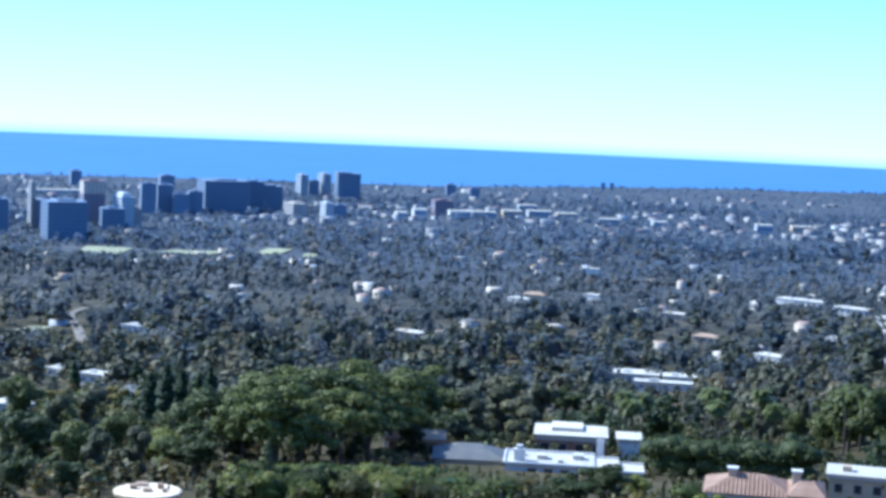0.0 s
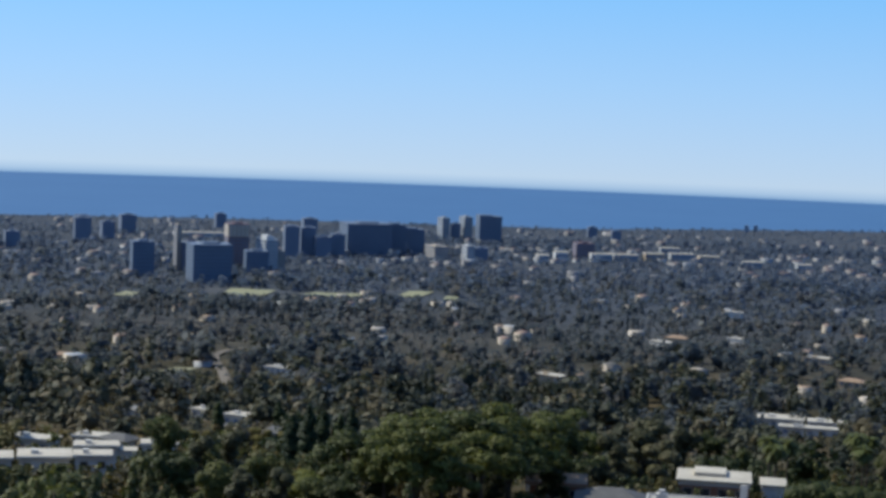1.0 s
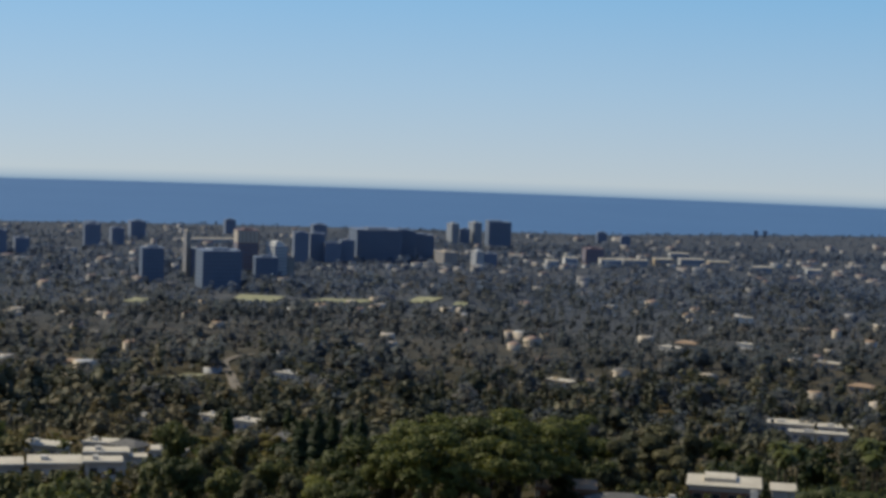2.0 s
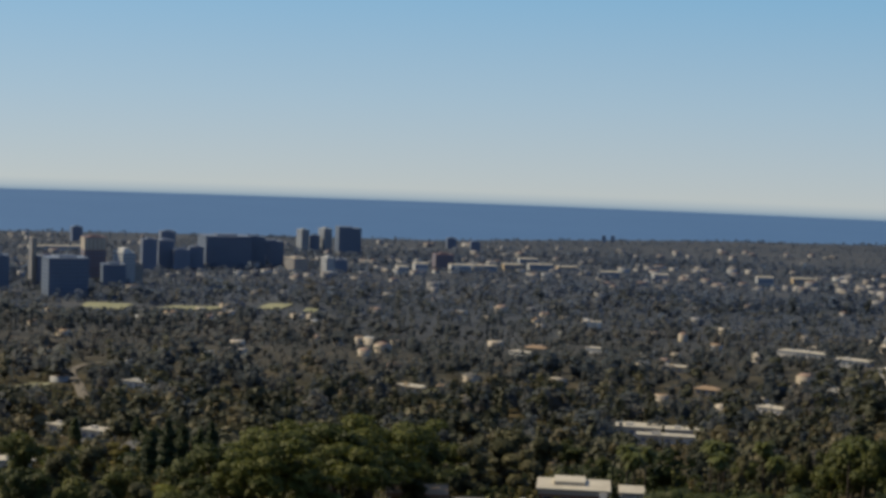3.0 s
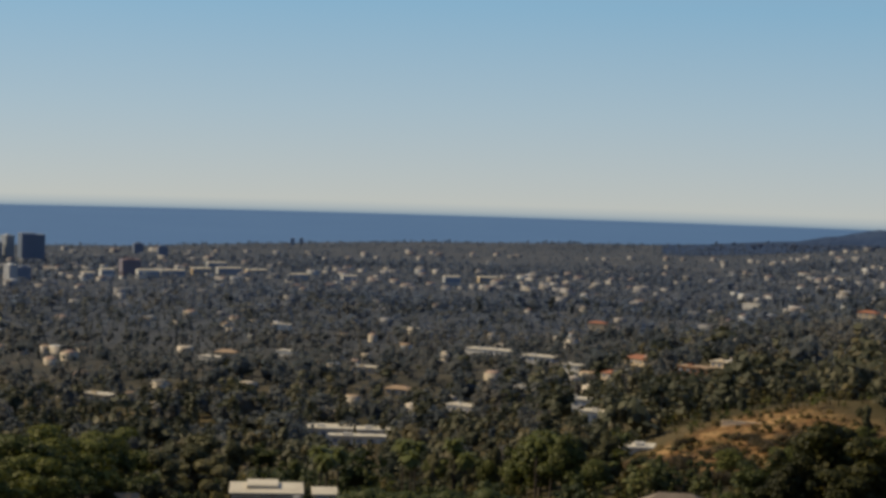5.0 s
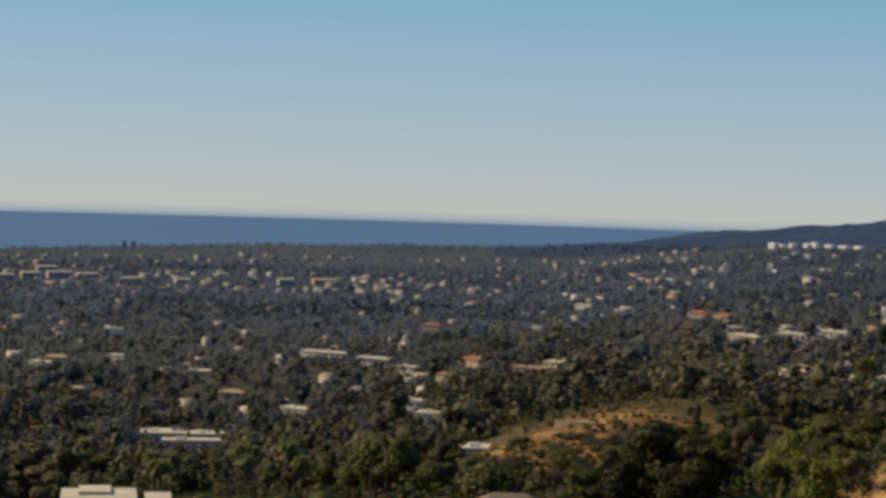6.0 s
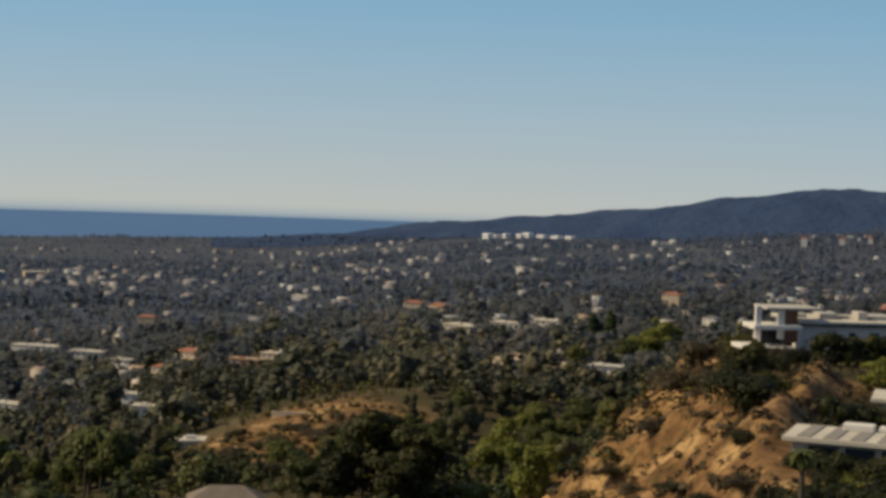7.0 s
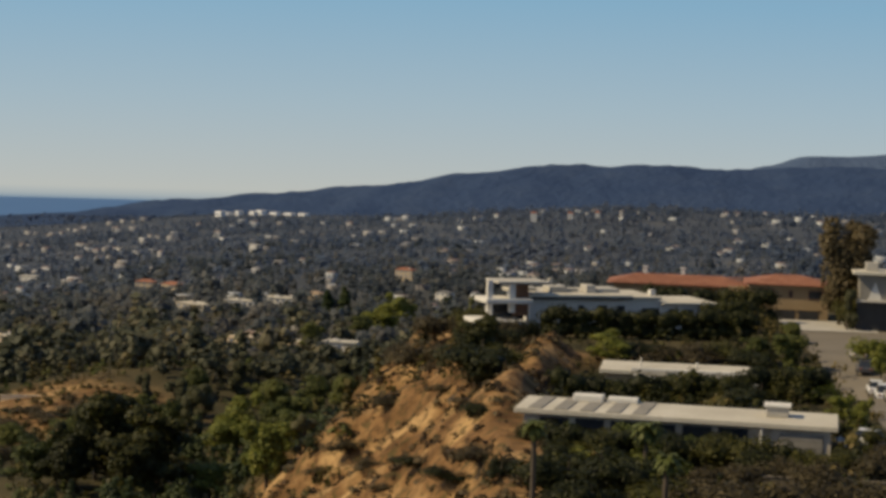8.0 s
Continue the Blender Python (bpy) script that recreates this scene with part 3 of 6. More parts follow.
def hedge(x0, y0, x1, y1, h, deep=1.6, mat=None, label="dark clipped green hedge", z=None):
    """A clipped hedge between two points: leafy box, uneven on top, that follows the ground."""
    ln = math.hypot(x1 - x0, y1 - y0)
    rng = np.random.default_rng(int(abs(x0 * 7 + y0 * 3)) + 1)
    n = max(3, int(ln / 1.1))
    blobs = []
    for i in range(n):
        t = (i + 0.5) / n
        x, y = x0 + (x1 - x0) * t, y0 + (y1 - y0) * t
        g = float(ground_z(x, y)) if z is None else z
        for k in range(2):
            blobs.append((x + rng.normal() * 0.2, y + rng.normal() * 0.25, g + h * (0.28 + 0.42 * k) + rng.normal() * 0.06 * h, deep * 0.62, h * 0.32))
    ob = thing("hedge", x0, y0, 0, label, "hedge", z=float(ground_z(x0, y0)) if z is None else z)
    base = np.array(ob.matrix_world.translation)
    per = 4
    for k in range(0, len(blobs), per):
        own = [(p[0] - base[0], p[1] - base[1], p[2] - base[2], p[3], p[4]) for p in blobs[k:k + per]]
        v, f = leaf_cloud(rng, own, 95 * len(own), 0.2)
        sv, sf = blob_solid(rng, [(p, q, c, u * 0.75, w * 0.8) for p, q, c, u, w in own], ICO1, 0.2)
        f3 = np.concatenate([np.concatenate([f[:, :3], f[:, [0, 2, 3]]]), sf + len(v)])
        # a darker core tone stands in for shade within the hedge
        tone = rng.uniform(0.2, 0.6) + np.concatenate([np.repeat(rng.normal(size=len(f)) * 0.17, 4), np.full(len(sv), -0.1)])
        part("hedge_plant", mesh_of("hedge_plant", np.concatenate([v, sv]), f3, tone=np.clip(tone, 0, 1), mats=[mat or M_DEEP]), ob)
    return ob


# the footprints that trees keep clear of: x, y, radius
CLEAR = []


def keep(x, y, r):
    CLEAR.append((x, y, r))


# lines of sight that the plants leave open: x, y, half width, height that shows
SIGHT = []


def sight_limit(x, y, z):
    """How tall a plant at x, y may grow without hiding the house behind it."""
    top = np.full(len(x), 99.0)
    az, r = np.arctan2(x, y), np.hypot(x, y)
    for hx, hy, hw, hz in SIGHT:
        ha, hr = math.atan2(hx, hy), math.hypot(hx, hy)
        i = np.nonzero((np.abs(az - ha) * r < hw) & (r < hr + 2) & (r > min(hr - 120, hr * 0.62)))[0]
        if len(i):
            top[i] = np.minimum(top[i], EYE + (hz - EYE) * r[i] / hr - z[i])
    return top


def open_ground(x, y, front=1.0):
    """True where no footprint lies, with some room left open on the side of the terrace."""
    ok = np.ones(len(x), bool)
    if not CLEAR:
        return ok
    c = np.array(CLEAR)
    rr = np.hypot(c[:, 0], c[:, 1])
    for (cx, cy, cr), q in zip(c, rr):
        for shift in (0.0, 0.9 * front, 1.8 * front):
            k = max(0.2, 1 - shift * cr / q)
            ok &= np.hypot(x - cx * k, y - cy * k) > cr * (1.0 if shift == 0 else 0.85)
    return ok


def woods(name, r0, r1, cell, size, count, leaf, core, mats, label, az0=-27.0, az1=44.0, thin=None, seed=1, spread=0.24, blend=(0, 1)):
    """Countless trees between two distances, one mesh: each a lumpy core with leaf clumps on it."""
    rng = np.random.default_rng(seed)
    area = 0.5 * math.radians(az1 - az0) * (r1 * r1 - r0 * r0)
    n = int(area / (cell * cell))
    a, r = np.radians(rng.uniform(az0, az1, n)), np.sqrt(rng.uniform(r0 * r0, r1 * r1, n))
    x, y = r * np.sin(a), r * np.cos(a)
    z = ground_z(x, y)
    ok = (z > 0.8) & open_ground(x, y, 0.25)
    if thin is not None:
        ok &= rng.random(n) < thin(x, y)
    x, y, z = x[ok], y[ok], z[ok]
    n = len(x)
    protos = []
    for i in range(14):
        kind = [broad_blobs, gum_blobs, broad_blobs, gum_blobs, cypress_blobs, pine_blobs, broad_blobs][i % 7]
        wd = {gum_blobs: 6.5, cypress_blobs: 3.2}.get(kind, 10.0)
        bl = kind(rng, 10.0, wd)
        fat = 1.15 if r0 > 1200 else 0.55 if r0 < 400 else 0.75
        big = sorted(bl, key=lambda q: -q[3] * q[4])[:core] if kind != cypress_blobs else bl[1:1 + 2 * core:2]
        v, f = np.zeros((0, 3)), np.zeros((0, 3), int)
        if core:
            v, f = blob_solid(rng, [(p, q, s, u * fat, w * fat * (1.5 if kind == cypress_blobs else 1.0)) for p, q, s, u, w in big], ICO1, 0.28)
        if count:
            lv, lf = leaf_cloud(rng, bl, count, leaf, 1.3 if r0 >= 900 else 0.6)
            f = np.concatenate([f, lf[:, :3] + len(v), lf[:, [0, 2, 3]] + len(v)])
            v = np.concatenate([v, lv])
        v[:, 2] -= 0.6
        bark = 0
        if r0 < 900:
            a = np.arange(4) * 1.571
            tv = np.concatenate([np.stack([0.26 * np.cos(a), 0.26 * np.sin(a), a * 0 - 1.2], -1), np.stack([0.12 * np.cos(a), 0.12 * np.sin(a), a * 0 + 6.0], -1)])
            tf = np.array([(j, (j + 1) % 4, 4 + (j + 1) % 4) for j in range(4)] + [(j, 4 + (j + 1) % 4, 4 + j) for j in range(4)])
            f = np.concatenate([f, tf + len(v)])
            v = np.concatenate([v, tv])
            bark = len(tf)
        protos.append((v, f, bark, np.repeat(rng.normal(size=len(v) // 4 + 1) * 0.13, 4)[:len(v)]))
    pick = rng.integers(0, 14, n)
    # groves share a kind
    grove = (np.floor(x / 60) * 7 + np.floor(y / 75) * 13).astype(int) % 14
    pick = np.where(rng.random(n) < 0.5, grove, pick)
    grow = size * np.clip(rng.lognormal(-0.1, 0.36, n), 0.4, 2.0) * (1 + 0.26 * wave(y, x, 55) + 0.16 * wave(x, y, 140))
    grow = np.minimum(grow, sight_limit(x, y, z))
    grow = np.where(grow < 1.2, 0.0, grow) / 10
    turn = rng.uniform(0, 6.28, n)
    tone = np.clip(0.48 + 0.2 * wave(x, y, 110) + 0.14 * wave(y, x, 37) + rng.normal(size=n) * spread, 0, 1)
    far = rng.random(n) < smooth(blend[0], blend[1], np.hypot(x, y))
    V, F, T, MI, off = [], [], [], [], 0
    for k in range(14):
        idx = np.nonzero(pick == k)[0]
        if not len(idx):
            continue
        pv, pf, bark, shade = protos[k]
        c, s = np.cos(turn[idx])[:, None], np.sin(turn[idx])[:, None]
        g = grow[idx][:, None]
        vx = (pv[:, 0] * c - pv[:, 1] * s) * g + x[idx][:, None]
        vy = (pv[:, 0] * s + pv[:, 1] * c) * g + y[idx][:, None]
        vz = pv[:, 2] * g * 1.0 + z[idx][:, None]
        V.append(np.stack([vx, vy, vz], -1).reshape(-1, 3))
        F.append((pf[None] + (np.arange(len(idx)) * len(pv))[:, None, None] + off).reshape(-1, 3))
        T.append(np.clip(tone[idx][:, None] + shade, 0, 1).ravel())
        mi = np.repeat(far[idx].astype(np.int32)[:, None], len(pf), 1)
        if bark:
            mi[:, -bark:] = 2
        MI.append(mi.ravel())
        off += len(idx) * len(pv)
    ob = new(name, mesh_of(name, np.concatenate(V), np.concatenate(F), tone=np.concatenate(T), mats=[*mats, M_BARK], mat_index=np.concatenate(MI)))
    return tagged(ob, label, "trees", kind="stuff")


# ---- houses ----
def front_windows(ob, w, y, z0, z1, count, glass=None, skip=(), width=0.55):
    """Framed panes set into the front wall."""
    pitch = w / count
    for i in range(count):
        if i in skip:
            continue
        xc, hw = -w / 2 + pitch * (i + 0.5), pitch * width / 2
        fr = part("window", Soup().box(xc - hw - 0.1, xc + hw + 0.1, y - 0.1, y + 0.06, z0 - 0.1, z1 + 0.1).mesh("window", M_GREYW), ob)
        part("pane", Soup().box(xc - hw, xc + hw, y - 0.14, y - 0.06, z0, z1).mesh("pane", glass or M_GLASS), fr, "dark glass pane")


def villa(x, y, w, h, wall, roof, style="flat", deep=None, turn=None, label="", wins=0, chimney=False, wing=0.0, z=None, overhang=0.5, show=0.88):
    """A house: walls on a footing, a flat or hipped roof, panes, a chimney, maybe a lower wing."""
    deep = deep or max(6.0, w * 0.55)
    turn = facing(x, y) - (14 + 34 * RNG.random()) * (math.hypot(x, y) > 420) if turn is None else turn
    ob = thing("house", x, y, turn, label, "house", z=z)
    keep(x, y, max(w, deep) * 0.55)
    near = math.hypot(x, y) < 420
    SIGHT.append((x, y, w * 0.5 + 3.0 if near else w * 0.42, ob.matrix_world.translation.z + h * (0.75 if near else show)))
    part("wall", Soup().box(-w / 2, w / 2, 0, deep, -5.0, h).mesh("wall", wall), ob)
    if style == "flat":
        s = Soup().box(-w / 2 - overhang, w / 2 + overhang, -overhang, deep + overhang, h, h + 0.35)
        part("roof", s.mesh("roof", roof), ob)
        p = Soup()
        p.box(-w / 2 - overhang, w / 2 + overhang, -overhang - 0.02, -overhang + 0.25, h + 0.354, h + 0.6)
        p.box(-w * 0.28, -w * 0.12, deep * 0.4, deep * 0.6, h + 0.354, h + 1.1)
        part("parapet", p.mesh("parapet", wall), ob)
    else:
        part("roof", Soup().hip(-w / 2 - overhang, w / 2 + overhang, -overhang, deep + overhang, h, h + min(2.6, deep * 0.22)).mesh("roof", roof), ob)
    if wins:
        # panes of far houses take a haze-greyed blue instead of dark glass
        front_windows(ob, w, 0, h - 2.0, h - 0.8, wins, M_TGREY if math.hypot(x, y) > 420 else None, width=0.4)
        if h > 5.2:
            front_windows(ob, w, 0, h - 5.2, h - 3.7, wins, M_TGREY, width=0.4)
    if chimney:
        c = part("chimney", Soup().box(w * 0.2, w * 0.2 + 0.9, deep * 0.3, deep * 0.3 + 0.9, h - 0.5, h + 2.4).mesh("chimney", M_WHITE), ob)
        part("cap", Soup().box(w * 0.2 - 0.12, w * 0.2 + 1.02, deep * 0.3 - 0.12, deep * 0.3 + 1.02, h + 2.4, h + 2.6).mesh("cap", M_TILE), c)
    if wing:
        sx = 1 if wing > 0 else -1
        a, b = sorted((sx * w / 2, sx * w / 2 + wing))
        part("wing", Soup().box(a + 0.02, b, deep * 0.15, deep * 0.8, -5, h * 0.72).mesh("wing", wall), ob)
        part("wing_roof", Soup().box(a + 0.03, b + 0.3, deep * 0.1, deep * 0.85, h * 0.72, h * 0.72 + 0.3).mesh("wing_roof", roof), ob)
    return ob


def high_rise(x, y, w, h, look_of, deep=None):
    """An office or apartment block: core, window bands storey by storey, mullions, a crown of its own kind, roof plant."""
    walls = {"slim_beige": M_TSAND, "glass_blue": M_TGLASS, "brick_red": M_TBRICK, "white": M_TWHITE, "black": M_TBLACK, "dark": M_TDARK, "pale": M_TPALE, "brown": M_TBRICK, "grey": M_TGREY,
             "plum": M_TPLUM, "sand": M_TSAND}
    names = {"slim_beige": "slim beige tower beside darker blocks", "glass_blue": "blue-grey glass office block", "brick_red": "tall red-brown stone tower with a paler top", "white": "white block with a stepped top",
             "black": "broad black glass office block", "dark": "dark blue-grey glass tower", "pale": "pale slim apartment tower", "brown": "dark brown square block", "grey": "hazy grey office block",
             "plum": "dark plum-grey office block with a pale roof", "sand": "low sand-coloured apartment block"}
    sunny = look_of in ("slim_beige", "white", "sand", "pale")
    if sunny:
        w = w / 1.6
    deep = deep or w * (1.55 if sunny else 0.8)
    ob = thing("high_rise", x, y, facing(x, y) + (26 if sunny else RNG.uniform(7, 15)), names[look_of], "tower", group="towers on the plain")
    keep(x, y, w * 0.6)
    SIGHT.append((x, y, w * 0.6, ob.matrix_world.translation.z + h * 0.22))
    wall = walls[look_of]
    part("wall", Soup().box(-w / 2, w / 2, -deep / 2, deep / 2, -4, h).mesh("wall", wall), ob)
    floors = max(3, int(h / 3.4))
    step = h / floors
    # band tones are lifted close to the walls, as haze would do
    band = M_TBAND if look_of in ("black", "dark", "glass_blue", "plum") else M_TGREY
    if look_of == "brick_red":
        part("crown_wall", Soup().box(-w / 2 - 0.3, w / 2 + 0.3, -deep / 2 - 0.3, deep / 2 + 0.3, h * 0.72, h + 0.2).mesh("crown_wall", M_TSAND), ob, "paler stone top storeys")
    for i in range(floors):
        z0 = i * step + step * 0.35
        if look_of == "grey" and i % 2:
            continue
        part("window_band", Soup().box(-w * 0.47, w * 0.47, -deep / 2 - 0.15, -deep / 2 + 0.1, z0, z0 + step * 0.45).box(-w / 2 - 0.15, -w / 2 + 0.1, -deep * 0.46, deep * 0.46, z0, z0 + step * 0.45)
             .mesh("window_band", band), ob)
    bays = max(4, int(w / 4))
    for i in range(bays + 1):
        xx = -w / 2 + w * i / bays
        part("mullion", Soup().box(xx - 0.3, xx + 0.3, -deep / 2 - 0.4, -deep / 2 - 0.152, 0, h * 0.995).mesh("mullion", wall), ob)
    cap = M_TPALE if look_of == "plum" else wall
    part("roof", Soup().box(-w / 2 - 0.4, w / 2 + 0.4, -deep / 2 - 0.4, deep / 2 + 0.4, h + 0.204, h + 1.0).mesh("roof", cap), ob)
    if look_of == "white" and h > 25:
        part("upper_step", Soup().box(-w * 0.38, w * 0.3, -deep * 0.38, deep * 0.38, h + 1.004, h + 3.4).box(-w * 0.26, w * 0.18, -deep * 0.3, deep * 0.3, h + 3.4, h + 5.0).mesh("upper_step", wall), ob)
    elif look_of == "dark" and w > 20:
        part("upper_step", Soup().box(-w * 0.5, w * 0.12, -deep * 0.4, deep * 0.4, h + 1.004, h + 2.6).mesh("upper_step", wall), ob)
    else:
        part("roof_plant", Soup().box(-w * 0.2, w * 0.25, -deep * 0.2, deep * 0.2, h + 1.004, h + 2.6).mesh("roof_plant", wall), ob)
    return ob


# tower colours are pulled toward blue-grey, painting distance haze onto the facades
TB = dict(rough=0.6, scale=0.05, fine=0.6, bump=0.0)
M_TGLASS = material("hazy_glass_facade", [(0.135, 0.175, 0.25), (0.165, 0.2, 0.275)], **TB)
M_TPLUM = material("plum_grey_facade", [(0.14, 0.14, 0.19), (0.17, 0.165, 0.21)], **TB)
M_TBRICK = material("hazy_red_stone_facade", [(0.17, 0.12, 0.13), (0.21, 0.15, 0.155)], **TB)
M_TWHITE = material("white_facade", [(0.48, 0.49, 0.49), (0.6, 0.6, 0.6)], **TB)
M_TBLACK = material("hazy_black_facade", [(0.13, 0.16, 0.225), (0.155, 0.185, 0.25)], **TB)
M_TDARK = material("hazy_dark_facade", [(0.14, 0.175, 0.245), (0.165, 0.2, 0.27)], **TB)
M_TPALE = material("pale_facade", [(0.3, 0.32, 0.34), (0.4, 0.41, 0.42)], **TB)
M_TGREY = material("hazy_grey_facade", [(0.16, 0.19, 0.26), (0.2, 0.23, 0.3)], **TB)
M_TSAND = material("sandy_facade", [(0.36, 0.32, 0.27), (0.46, 0.41, 0.35)], **TB)
M_TCLAY = material("faded_clay_roofing", [(0.24, 0.17, 0.14), (0.32, 0.23, 0.18)], **TB)
# house colours dulled toward grey, with the haze of distance painted in
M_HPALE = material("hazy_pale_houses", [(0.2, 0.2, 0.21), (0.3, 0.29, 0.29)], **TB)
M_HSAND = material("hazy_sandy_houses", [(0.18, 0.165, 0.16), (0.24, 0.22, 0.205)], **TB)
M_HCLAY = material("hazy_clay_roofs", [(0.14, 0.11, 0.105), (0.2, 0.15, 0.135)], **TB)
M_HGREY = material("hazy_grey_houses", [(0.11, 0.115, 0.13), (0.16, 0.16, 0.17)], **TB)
M_TBAND = material("hazy_band_glass", [(0.11, 0.14, 0.2), (0.13, 0.16, 0.22)], rough=0.3, scale=0.1, fine=1, bump=0.0)


def roofs(name, r0, r1, n, az0, az1, label, seed, w0=9, w1=20, where=None, tight=0.22, mats=None, show=0.4):
    """Countless small houses of the plain in one mesh: walls and flat or pitched roofs in whites, creams and clays."""
    rng = np.random.default_rng(seed)
    V, F, MI, off = [], [], [], 0
    box_f = np.array([(0, 1, 5, 4), (1, 2, 6, 5), (2, 3, 7, 6), (3, 0, 4, 7)])
    top_f = np.array([(4, 5, 9, 8), (6, 7, 8, 9), (5, 6, 9, 9), (7, 4, 8, 8)])
    for i in range(n):
        a, r = math.radians(rng.uniform(az0, az1)), math.sqrt(rng.uniform(r0 * r0, r1 * r1))
        x, y = r * math.sin(a), r * math.cos(a)
        z = float(ground_z(x, y))
        if z < 1 or (where is not None and rng.random() > where(x, y)):
            continue
        if not open_ground(np.array([x]), np.array([y]), 0.3)[0]:
            continue
        w, d, h = rng.uniform(w0, w1), rng.uniform(6, 10), rng.choice([3.0, 3.2, 3.6, 5.4])
        q = -a + rng.normal() * 0.35
        c, s = math.cos(q), math.sin(q)
        pitched = rng.random() < 0.3
        up = 1.6 if pitched else 0.02
        p = np.array([(-w / 2, 0, -3), (w / 2, 0, -3), (w / 2, d, -3), (-w / 2, d, -3), (-w / 2, 0, h), (w / 2, 0, h), (w / 2, d, h), (-w / 2, d, h), (-w / 2 + d * 0.3, d / 2, h + up), (w / 2 - d * 0.3, d / 2, h + up)])
        V.append(np.stack([p[:, 0] * c - p[:, 1] * s + x, p[:, 0] * s + p[:, 1] * c + y, p[:, 2] + z], -1))
        F.append(np.concatenate([box_f, top_f]) + off)
        wm = rng.choice([0, 0, 0, 1, 2])
        rm = rng.choice([4, 4, 3, 5]) if pitched else rng.choice([0, 0, 0, 2, 5, 1])
        MI += [wm] * 4 + [rm] * 4
        off += 10
        keep(x, y, w * tight)
        if rng.random() < show:
            SIGHT.append((x, y, w * 0.42, z + h * rng.uniform(0.92, 1.1)))
    V, F = np.concatenate(V), np.concatenate(F)
    tri = np.concatenate([F[:, [0, 1, 2]], F[:, [0, 2, 3]]])
    mi = np.array(MI * 2)
    ok = (tri[:, 1] != tri[:, 2]) & (tri[:, 0] != tri[:, 2])
    ob = new(name, mesh_of(name, V, tri[ok], mats=mats or [M_WHITE, M_CREAM, M_GREYW, M_SHINGLE, M_TILE, M_BROWNR], mat_index=mi[ok]))
    return tagged(ob, label, "houses", kind="stuff")


# ---- towers and large blocks of the plain ----
high_rise(-491, 1844, 7.3, 45.0, "slim_beige")
high_rise(-479, 1849, 18.6, 27.9, "plum")
high_rise(-433, 1741, 36.5, 33.5, "glass_blue")
high_rise(-458, 1959, 21.9, 44.9, "brick_red")
high_rise(-424, 1952, 22.4, 31.1, "white")
high_rise(-412, 1959, 11.2, 18.8, "sand")
high_rise(-428, 1919, 22.6, 20.8, "glass_blue")
high_rise(-512, 1794, 20.9, 33.0, "glass_blue")
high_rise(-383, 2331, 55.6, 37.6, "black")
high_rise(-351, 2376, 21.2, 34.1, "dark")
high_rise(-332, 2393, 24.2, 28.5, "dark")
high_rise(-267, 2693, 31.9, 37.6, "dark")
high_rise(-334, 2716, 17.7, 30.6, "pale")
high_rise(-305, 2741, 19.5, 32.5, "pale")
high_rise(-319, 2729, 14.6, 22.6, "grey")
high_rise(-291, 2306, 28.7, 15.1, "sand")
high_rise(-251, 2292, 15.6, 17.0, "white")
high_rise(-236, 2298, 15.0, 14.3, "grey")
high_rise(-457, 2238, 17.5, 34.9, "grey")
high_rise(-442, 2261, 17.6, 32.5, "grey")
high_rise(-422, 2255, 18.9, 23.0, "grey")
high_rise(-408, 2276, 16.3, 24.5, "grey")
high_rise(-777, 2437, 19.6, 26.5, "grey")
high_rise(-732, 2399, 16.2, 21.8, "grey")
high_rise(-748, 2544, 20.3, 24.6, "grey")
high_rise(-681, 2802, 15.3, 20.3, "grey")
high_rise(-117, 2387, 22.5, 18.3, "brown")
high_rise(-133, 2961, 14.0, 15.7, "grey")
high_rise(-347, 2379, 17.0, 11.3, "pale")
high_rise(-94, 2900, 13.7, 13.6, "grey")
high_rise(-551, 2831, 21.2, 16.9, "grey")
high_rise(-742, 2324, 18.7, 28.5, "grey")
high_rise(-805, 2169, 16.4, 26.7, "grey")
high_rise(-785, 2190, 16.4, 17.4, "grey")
# low white halls along the avenue
for x, y, w, h, m in ((-640, 2520, 70, 5, M_TWHITE), (-90, 2300, 26, 9, M_TWHITE), (-62, 2330, 30, 8, M_TPALE), (-28, 2360, 24, 8, M_CREAM), (6, 2390, 30, 8, M_TPALE), (-140, 2330, 16, 9, M_TWHITE),
                      (-160, 2300, 14, 7, M_TWHITE), (40, 2420, 26, 7, M_CREAM), (-10, 2560, 26, 9, M_TPALE), (150, 2300, 18, 10, M_TPALE), (280, 2350, 20, 11, M_TPALE), (330, 2380, 26, 8, M_CREAM), (90, 2350, 24, 7, M_TPALE)):
    b = thing("hall", x, y, facing(x, y) + 12, "long low pale commercial building", "building", group="low buildings of the plain")
    part("wall", Soup().box(-w / 2, w / 2, 0, 14, -4, h).mesh("wall", m), b)
    part("roof", Soup().box(-w / 2 - 0.4, w / 2 + 0.4, -0.4, 14.4, h, h + 0.6).mesh("roof", M_ROOFW), b)
    part("window_band", Soup().box(-w * 0.46, w * 0.46, -0.2, 0.1, h * 0.45, h * 0.75).mesh("window_band", M_TGREY), b)
    keep(x, y, w * 0.5)
    SIGHT.append((x, y, w * 0.5, float(ground_z(x, y)) + h * 0.8))
# two thin towers by the shore
for x, y in ((118, 3420), (134, 3425)):
    b = thing("shore_tower", x, y, facing(x, y), "small grey tower block near the shore", "tower", group="towers on the plain")
    part("wall", Soup().box(-3.5, 3.5, -3, 3, -4, 11).mesh("wall", M_TGREY), b)
    part("roof", Soup().box(-3.8, 3.8, -3.3, 3.3, 11, 11.8).mesh("roof", M_TGREY), b)
